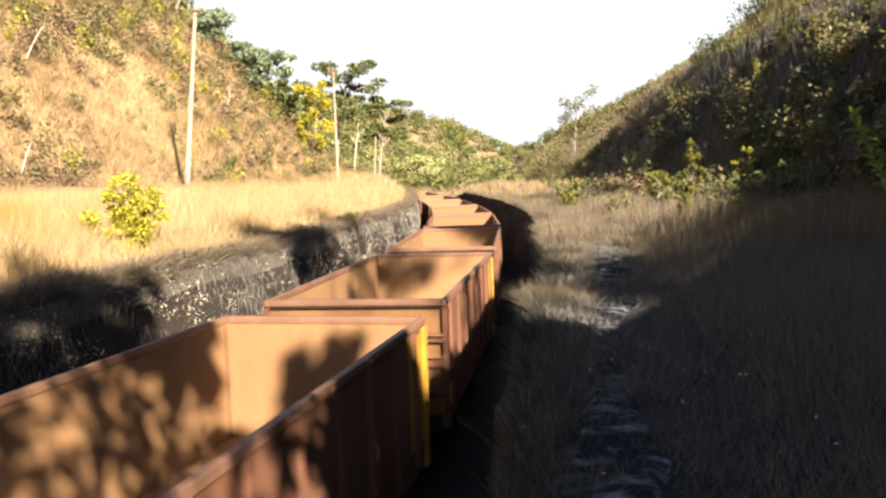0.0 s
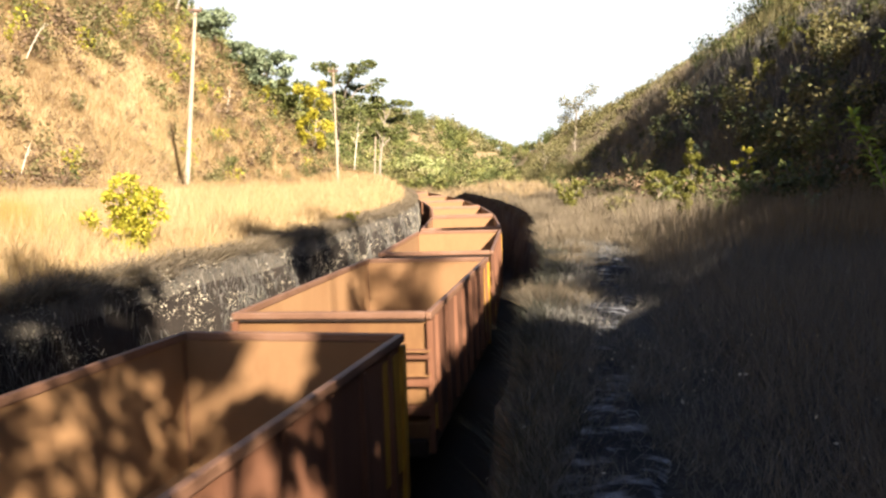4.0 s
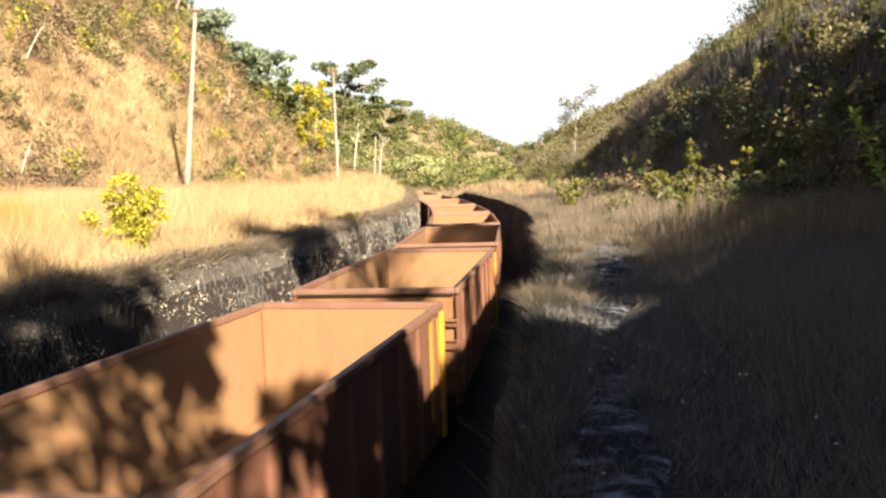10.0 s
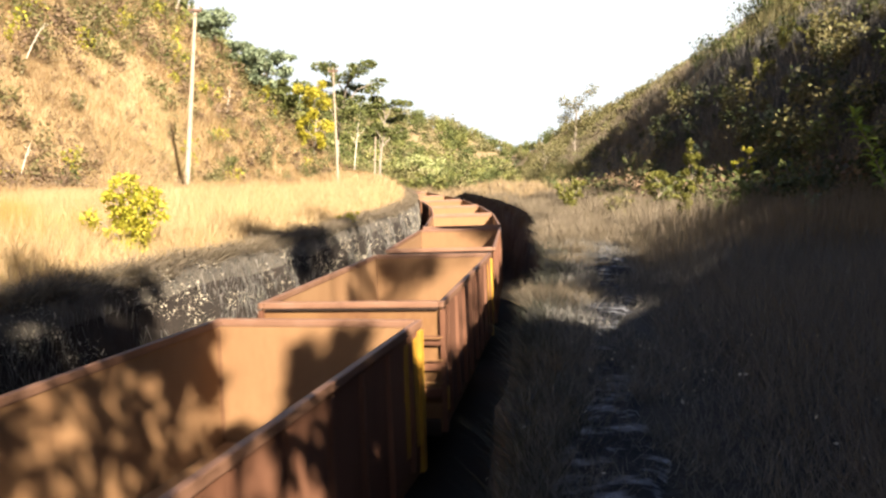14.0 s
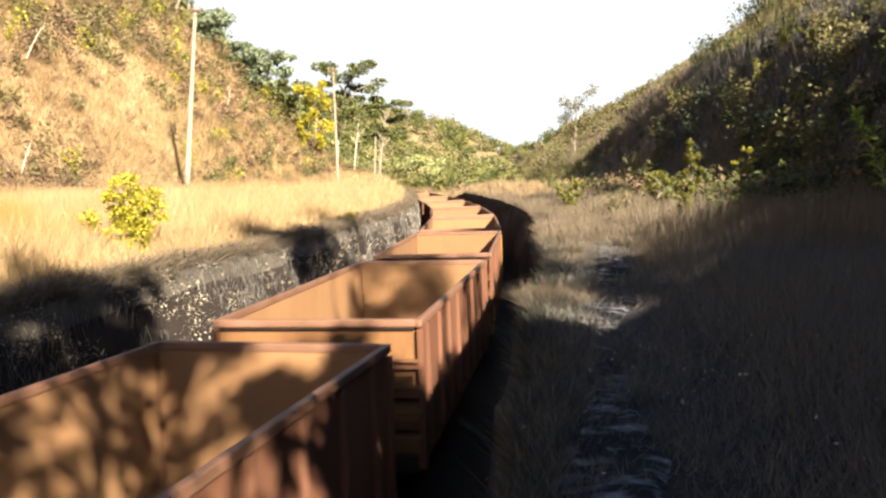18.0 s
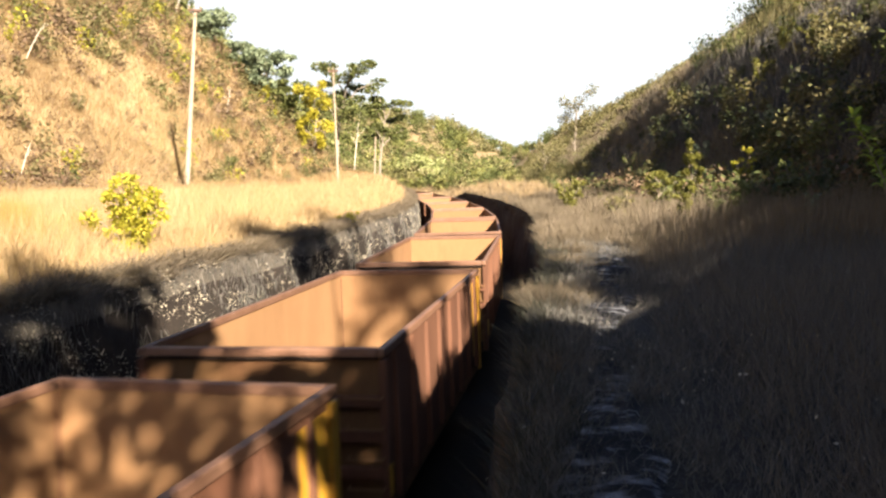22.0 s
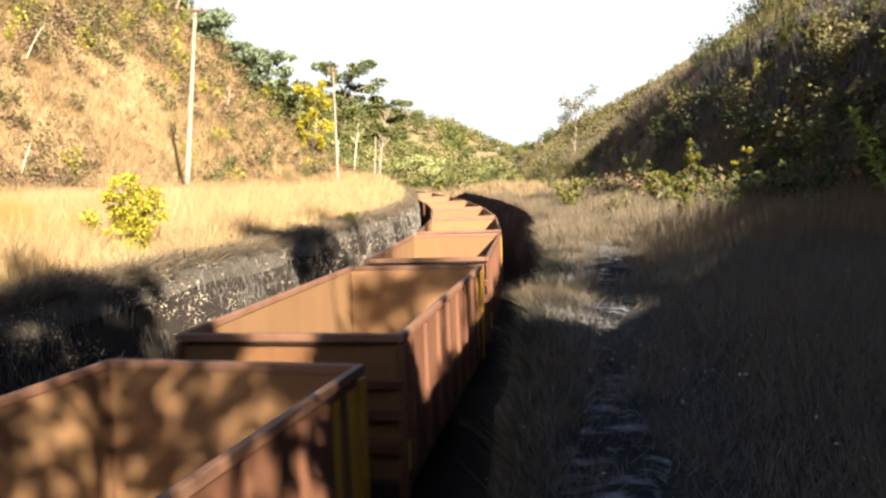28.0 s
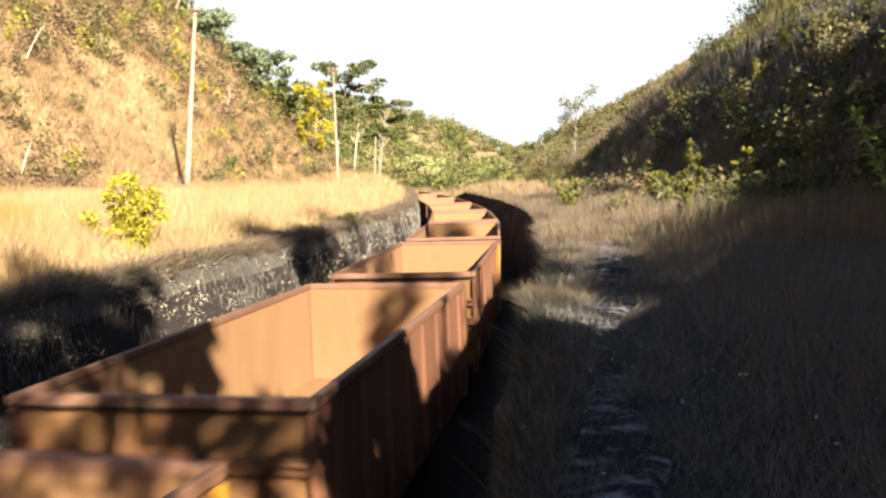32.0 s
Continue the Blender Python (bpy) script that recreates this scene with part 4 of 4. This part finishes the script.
def hanging_roots():
    """Bleached roots and dead stalks trailing down the sunny bank."""
    r = np.random.default_rng(29)
    n = 9000
    y = 8 * (75 / 8) ** r.random(n)
    drop = r.random(n) * 1.3
    keep = value_noise(y * 0.8, drop, 75) + 0.6 * value_noise(y * 3, drop * 2, 76) + r.normal(0, 0.1, n) > 0.05
    y, drop = y[keep], drop[keep]
    n = len(y)
    o = cut_edge(y, -1) + np.interp(drop, [0, 0.06, 0.18, 0.4, 0.75, 1.2, 1.7], [0.0, 0.10, 0.20, 0.28, 0.34, 0.39, 0.43]) + 0.10
    edge = track_x(y) + cut_edge(y, -1) / track_cos(y)
    base = np.stack([track_x(y) + o / track_cos(y), y, land(edge, y) - drop], 1)
    V, F = blade_arrays(base, -r.uniform(0.08, 0.35, n), 0.005 + 0.0008 * y, 0.25, r)
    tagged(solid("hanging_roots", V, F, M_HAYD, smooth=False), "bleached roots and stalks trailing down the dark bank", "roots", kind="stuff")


hanging_roots()


def fallen_leaves():
    """Pale dead leaves lying about on the shaded bank and the path."""
    r = np.random.default_rng(31)
    n = 420
    y = 3.5 * (20 / 3.5) ** r.random(n)
    x = track_x(y) + r.uniform(3.5, 9.5, n) / track_cos(y)
    c = np.stack([x, y, land(x, y) + r.uniform(0.03, 0.3, n)], 1)
    V, F = leaf_arrays(c, r.uniform(0.008, 0.022, n), 0.8, 0.5, r)
    tagged(solid("fallen_leaves", V, F, M_LITTER, smooth=False), "pale dead leaves caught in the shaded grass", "leaf litter", kind="stuff")


fallen_leaves()


# ---------------------------------------------------------------- poles
def utility_pole(x, y, height, lean=0.0, arm=True, label="weathered concrete power pole with a dark crossarm", foot=0.17):
    z = float(land(x, y)) - 0.3
    p = new("utility_pole")
    p.matrix_basis = pose(x, y, z, 0, lean, 0)
    tagged(p, label, "utility pole", "power line poles")
    H = height + 0.3
    bm = bmesh.new()
    n = 8
    rod([(0, 0, H * u) for u in np.linspace(0, 1, n)], [foot - 0.44 * foot * u for u in np.linspace(0, 1, n)], bm, 10)
    part("shaft", bm, M_CONC, p)
    if arm:
        a = part("crossarm", box(-0.42, 0.42, -0.16, -0.06, H - 0.16, H - 0.04, 0.012), M_WOOD, p, "dark timber crossarm")
        for dx in (-0.36, 0.0, 0.36):
            bm = rod([(dx, -0.11, H - 0.04), (dx, -0.11, H + 0.06), (dx, -0.11, H + 0.07), (dx, -0.11, H + 0.2)], [0.015, 0.015, 0.05, 0.035], None, 8)
            part("insulator", bm, M_CONC, a)
        part("brace", rod([(-0.3, -0.11, H - 0.1), (0, -0.12, H - 0.5)], 0.015), M_WOOD, p)
        part("brace", rod([(0.3, -0.11, H - 0.1), (0, -0.12, H - 0.5)], 0.015), M_WOOD, p)
    for z in np.linspace(1.5, H - 1.2, 7):
        part("step_hole", box(-0.03, 0.03, -foot * (1 - 0.44 * z / H) - 0.002, -0.4 * foot, z - 0.03, z + 0.03), M_IRON, p)
    return p


utility_pole(-15.8, 52.0, 11.0, 3.0)
utility_pole(-8.5, 68.0, 8.8, -3.2, label="distant concrete power pole half hidden by a tree", foot=0.1)
utility_pole(-7.0, 85.0, 4.8, 0.3, False, "distant pale concrete pole among bushes", 0.1)

# ---------------------------------------------------------------- single trees and bushes
bush("yellow_bush", -5.7, 15.5, 1.75, 0.72, M_GLOW, "yellow-green leafy bush standing in the dry grass", 3800, 0.05, 16, 11)
bush("small_bush", -2.9, 25.5, 0.5, 0.5, M_LIME, "low yellow-green bush at the bank's edge", 350, 0.05, 5, 6)
bush("round_shrub", 5.7, 38.0, 1.7, 0.8, M_SHRUB, "round yellow-green shrub on the bank", 1100, 0.08, 7, 9)
for bx, by, bh, bs, bmat, bl, bn, bseed in [
        (-20.0, 46.0, 2.2, 0.7, M_LIME, "upright yellow-green shrub on the sunny hillside", 700, 31),
        (-26.5, 70.0, 2.6, 1.0, M_LIME, "sparse yellow-green shrub on the sunny hillside", 700, 32),
        (-22.5, 52.0, 1.5, 0.9, M_OLIVE, "low olive shrub on the sunny hillside", 600, 33),
        (-15.8, 62.0, 1.6, 1.0, M_GREEN, "rounded green shrub at the hill's foot", 700, 34),
        (-14.6, 70.0, 2.0, 1.1, M_OLIVE, "dusty olive shrub at the hill's foot", 700, 35),
        (-18.5, 41.0, 1.3, 0.8, M_WEED, "dead brown weeds at the hill's foot", 500, 36),
        (-20.5, 40.0, 1.6, 0.9, M_WEED, "dead brown weeds at the hill's foot", 500, 37),
        (11.6, 33.0, 2.4, 0.5, M_LIME, "thin lime-leaved shrub at the dark hill's foot", 600, 38),
        (9.3, 21.5, 0.9, 0.3, M_GREY, "small grey-leaved shrub in the shaded grass", 260, 39),
        (8.2, 24.5, 1.6, 0.9, M_GREEN, "green bush at the dark hill's foot", 700, 40),
        (10.6, 26.0, 1.7, 0.8, M_GREEN, "green bush at the dark hill's foot", 700, 41),
        (6.1, 30.0, 1.2, 0.8, M_OLIVE, "dry olive shrub in the bank's grass", 500, 42),
        (15.7, 43.0, 1.6, 0.7, M_SHRUB, "sunlit yellow-green shrub on the dark hillside", 600, 43),
        (16.7, 42.8, 2.0, 0.6, M_SHRUB, "sunlit yellow-green shrub on the dark hillside", 600, 44),
        (14.6, 42.5, 2.2, 0.4, M_SHRUB, "thin yellow-green shrub on the dark hillside", 450, 45),
        (12.2, 28.8, 1.0, 0.4, M_SHRUB, "small yellow-green shrub at the dark hill's foot", 300, 46),
        (17.0, 35.0, 1.8, 0.8, M_GREEN, "leafy green shrub on the dark hillside", 700, 47),
        (18.2, 41.0, 2.0, 0.9, M_OLIVE, "dry olive shrub on the dark hillside", 700, 48),
        (16.4, 38.5, 1.6, 0.7, M_SHRUB, "sunlit yellow-green shrub on the dark hillside", 600, 49),
        (17.6, 53.5, 2.2, 1.1, M_GREEN, "leafy green shrub on the dark hillside", 800, 50),
        (23.6, 78.0, 2.6, 1.4, M_SHRUB, "broad yellow-green shrub high on the hill", 800, 51),
        (17.7, 69.0, 2.2, 1.2, M_OLIVE, "dry olive shrub high on the hill", 700, 52),
        (15.4, 56.8, 1.8, 1.0, M_SHRUB, "sunlit yellow-green shrub on the hillside", 700, 53),
        (12.6, 57.0, 1.8, 1.1, M_GREEN, "green bush at the hill's foot", 700, 54),
        (12.4, 51.0, 1.6, 0.9, M_GREEN, "green bush at the hill's foot", 700, 55),
        (20.9, 57.2, 3.0, 1.4, M_GREEN, "tall leafy green shrub high on the hill", 1100, 56),
        (22.4, 60.5, 3.0, 1.3, M_SPRIG, "tall bright green shrub high on the hill", 1100, 57),
        (19.5, 48.0, 2.2, 1.2, M_SHRUB, "broad yellow-green shrub high on the hill", 900, 58),
        (12.8, 42.5, 1.8, 0.7, M_GREY, "grey-leaved bush at the dark hill's foot", 500, 59),
        (13.8, 36.5, 1.4, 0.6, M_GREY, "grey-leaved bush at the dark hill's foot", 400, 60)]:
    bush("hillside_shrub", bx, by, bh, bs, bmat, bl, bn, 0.075, 7, bseed)


def dead_tree(x, y, height, lean, mat, label, seed, forks=3):
    """A leafless stem with a few snapped branches."""
    r = np.random.default_rng(seed)
    thing = new("dead_tree")
    thing.location = (x, y, float(land(x, y)) - 0.1)
    tagged(thing, label, "dead tree")
    top = Vector((lean, 0, height))
    th = 0.015 + 0.008 * height
    part("trunk", rod([(0, 0, 0), (lean * 0.3, 0.05, height * 0.4), (lean * 0.7, -0.03, height * 0.75), top], [th, th * 0.8, th * 0.55, th * 0.2], None, 7), mat, thing)
    for k in range(forks):
        p = Vector((0, 0, 0)).lerp(top, 0.5 + 0.4 * k / forks)
        t = seed + k * 2.3
        q = p + Vector((math.cos(t) * 0.5, math.sin(t) * 0.3, 0.5)) * height * r.uniform(0.2, 0.4)
        part("branch", rod([p, p.lerp(q, 0.5) + Vector((0, 0, 0.06)), q], [th * 0.4, th * 0.3, th * 0.1], None, 6), mat, thing)


dead_tree(-25.5, 52.0, 2.4, 1.3, M_PALE, "bleached leaning dead stem on the sunny hillside", 2)
dead_tree(-28.0, 88.0, 4.5, 1.6, M_PALE, "bleached leaning dead tree on the hill's brow", 3)
dead_tree(-18.5, 72.0, 2.6, 0.4, M_PALE, "bleached dead stem among the scrub", 4)
dead_tree(-21.0, 42.0, 1.9, 0.6, M_PALE, "bleached dead stem at the hill's foot", 5)
for k, (x, y, rad, hh, n) in enumerate([(-8.4, 17.0, 0.6, 1.15, 900), (-7.6, 15.8, 0.5, 1.0, 700), (-9.6, 18.5, 0.7, 1.2, 900), (-6.9, 19.5, 0.5, 0.8, 600), (-10.6, 21.0, 0.7, 1.1, 800), (-9.2, 16.6, 0.4, 1.35, 500), (-8.0, 18.6, 0.5, 1.25, 600), (-10.2, 19.4, 0.5, 1.4, 600), (-11.6, 22.5, 0.6, 1.3, 700), (-7.4, 17.4, 0.35, 1.1, 400)]):
    tussock(x, y, rad, hh, n * 2, 140 + k, "tall yellow reedy grass clump on the sunny flat", M_REED)


def edge_stones():
    """Broken pale stones under the tussock at the cutting's brink."""
    r = np.random.default_rng(61)
    for k in range(18):
        x, y = 1.22 + abs(r.normal()) * 0.25, 9.8 + r.normal() * 0.2
        bm = bmesh.new()
        bmesh.ops.create_icosphere(bm, subdivisions=1, radius=r.uniform(0.025, 0.07))
        for v in bm.verts:
            v.co = Vector((v.co.x * r.uniform(0.8, 1.3), v.co.y * r.uniform(0.8, 1.3), v.co.z * r.uniform(0.5, 0.8)))
        ob = part("stone", bm, M_STONE, None)
        ob.matrix_basis = pose(x, y, float(land(x, y)) + 0.015, 0, 0, r.uniform(0, 360))
        tagged(ob, "broken pale grey stone beside the path", "stone", "stones by the path")


edge_stones()
tree("tall_shrub", 6.5, 22.8, 2.35, 0.27, M_SHRUB, "tall slim yellow-green shrub in the grass", M_BARK, 3000, 0.05, 0.06, 1.3, (0.1, 0), 16, 61, "shrub", 0.1, "foliage", 0.025, 4, clump=0.8)
tree("leafy_shrub", 5.6, 22.5, 1.9, 0.55, M_SHRUB, "sparse green shrub with a thin bare stem", M_BARK, 750, 0.055, 0.5, 0.6, (0.1, 0), 8, 62, "shrub", 0.1, "foliage", 0.025, 3, clump=0.8)
tree("spreading_tree", -12.3, 98.0, 13.0, 4.2, M_TIER, "tall spreading tree with flat leafy tiers above the line", M_BARK, 4200, 0.22, 0.55, 0.45, (0.3, 0), 10, 3, clump=0.85)
tree("roadside_tree", -7.6, 100.0, 10.6, 2.7, M_TIER, "broad dark green tree beside the power line", M_BARK, 2800, 0.22, 0.4, 0.45, (0.3, 0), 8, 4)
dead_tree(-10.6, 99.0, 7.2, 0.5, M_PALE, "pale forked trunk beside the dark tree", 8, 3)
tree("golden_tree", -12.9, 84.0, 7.4, 1.9, M_GOLD, "slender golden-leaved tree on the hill's shoulder", M_BARK, 3800, 0.15, 0.1, 0.9, (0, 0), 10, 5, clump=1.0)
tree("brow_tree", -18.1, 86.0, 5.6, 2.4, M_GREY, "grey-green rounded tree on the hill's brow", M_BARK, 3600, 0.2, 0.25, 0.7, (0, 0), 10, 6)
tree("brow_tree", -20.4, 87.0, 3.8, 2.0, M_GREY, "open grey-green tree on the hill's brow", M_BARK, 3000, 0.19, 0.25, 0.7, (0, 0), 10, 7)
tree("brow_tree", -23.6, 86.0, 4.0, 2.2, M_GREY, "open grey-green tree on the hill's brow", M_BARK, 2400, 0.2, 0.3, 0.7, (0, 0), 9, 16)
tree("brow_tree", -16.2, 87.0, 4.0, 2.0, M_TIER, "small dark green tree below the hill's brow", M_BARK, 2200, 0.2, 0.3, 0.6, (0, 0), 9, 17)
tree("flowering_tree", -2.9, 112.0, 3.6, 2.7, M_BLOOM, "rounded tree covered in pale blossom", M_BARK, 3000, 0.18, 0.15, 0.8, (0, 0), 10, 8)
tree("bare_tree", 16.4, 108.0, 8.4, 2.6, M_OLIVE, "thin half-bare tree on the ridge against the sky", M_BARK, 1900, 0.16, 0.2, 0.9, (0, 0), 10, 9)
tree("bare_tree", 12.6, 108.0, 5.2, 1.6, M_OLIVE, "thin half-bare tree at the end of the hill", M_BARK, 420, 0.15, 0.25, 0.9, (0, 0), 9, 19)
# unseen trees up the slope behind the path, placed to shade the line
def from_sun(q, w):
    """Place from two distances: across the sunlight, and towards the sun."""
    sx, sy = math.sin(SUN_AZ), math.cos(SUN_AZ)
    return w * sx - q * sy, w * sy + q * sx


def shade_tree(q, w, low, high, spread, leaves, leaf, puffs=4, clump=1.0, limbs=11, name="shade_tree", label="unseen leafy tree on the slope above the path, placed to cast shade", category="tree"):
    """A tree whose crown hides the sun between two heights, both reckoned back along the light to w = 0."""
    x, y = from_sun(q, w)
    rise, g = w * math.tan(SUN_EL), float(land(x, y))
    hh = (high + rise - g) / 0.97
    bare = min(0.85, max(0.08, (low + rise - g) / (0.9 * hh)))
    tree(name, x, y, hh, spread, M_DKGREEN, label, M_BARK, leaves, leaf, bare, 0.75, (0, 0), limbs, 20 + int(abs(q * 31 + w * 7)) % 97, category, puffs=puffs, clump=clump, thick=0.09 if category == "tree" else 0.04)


for q, w, low, high, sp, n, lf, pf, cl in [
        # thin crowns that dapple the train
        (0.7, 9.5, 6.4, 9.6, 1.9, 860, 0.135, 6, 1.0), (-1.3, 10.5, 6.2, 9.4, 2.0, 860, 0.135, 6, 1.0), (1.3, 12, 5.8, 8.6, 1.5, 400, 0.13, 6, 1.0), (8.4, 20, 13.4, 15.6, 1.5, 520, 0.16, 5, 0.8), (-3.6, 11, 6, 9.0, 2.0, 900, 0.2, 5, 1.0),
        # dense crowns
        (1.75, 11.5, 8.6, 10.0, 0.75, 900, 0.16, 4, 1.0), (0.5, 14, 9.3, 11.5, 1.1, 1300, 0.15, 6, 0.75), (-0.5, 13, 8.6, 9.7, 0.9, 900, 0.18, 4, 1.0), (3.6, 11, 8.1, 9.2, 0.5, 650, 0.15, 4, 1.0), (5.8, 14, 10.2, 11.2, 0.55, 170, 0.13, 4, 1.0), (7.5, 17, 11.2, 13.2, 1.3, 650, 0.16, 5, 0.9), (3.3, 7.5, 7.0, 8.4, 1.0, 1300, 0.17, 4, 0.9), (4.4, 9, 6.4, 8.4, 0.8, 1300, 0.18, 4, 1.0), (3.0, 8.5, 5.2, 6.8, 0.9, 600, 0.15, 4, 1.0),
        # a tall one further off
        (5.9, 19, 13.6, 16.0, 1.5, 1500, 0.2, 4, 1.0), (8.3, 21, 18.2, 19.6, 0.7, 300, 0.18, 4, 1.0), (15.6, 22, 18.8, 21.2, 1.5, 1500, 0.2, 4, 1.0), (26.0, 12, 24.4, 26.0, 2.2, 700, 0.2, 4, 0.8), (27.0, 9, 28.8, 30.4, 1.6, 450, 0.2, 4, 0.8)]:
    shade_tree(q, w, low, high, sp, n, lf, pf, cl)
for k in range(21):
    # unseen bushes along the brow behind the path, added to roughen its shadow
    q = 7.6 + 1.6 * k
    ws = np.arange(5.0, 40.0, 0.5)
    over = land(*from_sun(q, ws)) - ws * math.tan(SUN_EL)
    shade_tree(q, float(ws[np.argmax(over)]), float(over.max()), float(over.max()) + 0.55 + 0.5 * math.sin(k * 2.1) + 0.08 * max(0, q - 5) + 0.45 * max(0, q - 28), 1.4, 1000, 0.14, 5, 1.0, name="brow_bush", label="unseen leafy bush on the brow, added to roughen the hill's shadow", category="bush")


def sapling():
    """Slim leaning sapling with long drooping leaves."""
    r = np.random.default_rng(77)
    x, y = 7.1, 13.4
    thing = new("sapling")
    thing.location = (x, y, float(land(x, y)) - 0.35)
    tagged(thing, "slim leaning sapling with long bright green leaves", "sapling")
    tip = Vector((-0.75, 0.1, 2.55))
    stem = [Vector((0, 0, 0)), Vector((-0.02, 0, 0.9)), Vector((-0.2, 0.03, 1.6)), Vector((-0.5, 0.06, 2.15)), tip]
    part("stem", rod(stem, [0.02, 0.017, 0.013, 0.009, 0.005]), M_BARK, thing)
    me = None
    for k in range(56):
        u = 1.7 + 2.3 * k / 55
        i = min(3, int(u))
        p = stem[i].lerp(stem[i + 1], u - i)
        if me is None:
            bm = bmesh.new()
            cl = [bm.verts.new((0.25 * t, 0, 0.04 * math.sin(t * 3))) for t in (0, 0.35, 0.7, 1.0)]
            up = [bm.verts.new((0.25 * t, w * 1.0, 0.04 * math.sin(t * 3) + 0.008)) for t, w in ((0.3, 0.032), (0.65, 0.034))]
            dn = [bm.verts.new((0.25 * t, -w * 1.0, 0.04 * math.sin(t * 3) + 0.008)) for t, w in ((0.3, 0.032), (0.65, 0.034))]
            for e in (up, dn):
                bm.faces.new((cl[0], cl[1], e[0]))
                bm.faces.new((cl[1], cl[2], e[1], e[0]))
                bm.faces.new((cl[2], cl[3], e[1]))
            leaf = part("leaf", bm, M_SPRIG, thing)
            me = leaf.data
        else:
            leaf = share("leaf", me, thing)
        leaf.matrix_basis = pose(p.x, p.y, p.z, r.uniform(-30, 30), r.uniform(-50, 25), k * 137.5)
    return thing


swaying = sapling()

# glowing ring added along the whole horizon so the low sky renders white
def sky_glow_ring():
    r, n = 2400, 72
    V = [(r * math.cos(2 * math.pi * k / n), r * math.sin(2 * math.pi * k / n), z) for z in (-60, 760) for k in range(n)]
    F = [(k, (k + 1) % n, n + (k + 1) % n, n + k) for k in range(n)]
    m = bpy.data.materials.new("white_sky_glow")
    m.use_nodes = True
    nt = m.node_tree
    nt.nodes.remove(nt.nodes["Principled BSDF"])
    e = nt.nodes.new("ShaderNodeEmission")
    e.inputs["Color"].default_value, e.inputs["Strength"].default_value = (0.92, 0.97, 1.0, 1), 0.2
    nt.links.new(e.outputs["Emission"], nt.nodes["Material Output"].inputs["Surface"])
    tagged(solid("backdrop", V, F, m), "glowing ring standing in for the bright white sky along the horizon", "sky", kind="structure")


sky_glow_ring()

motions()
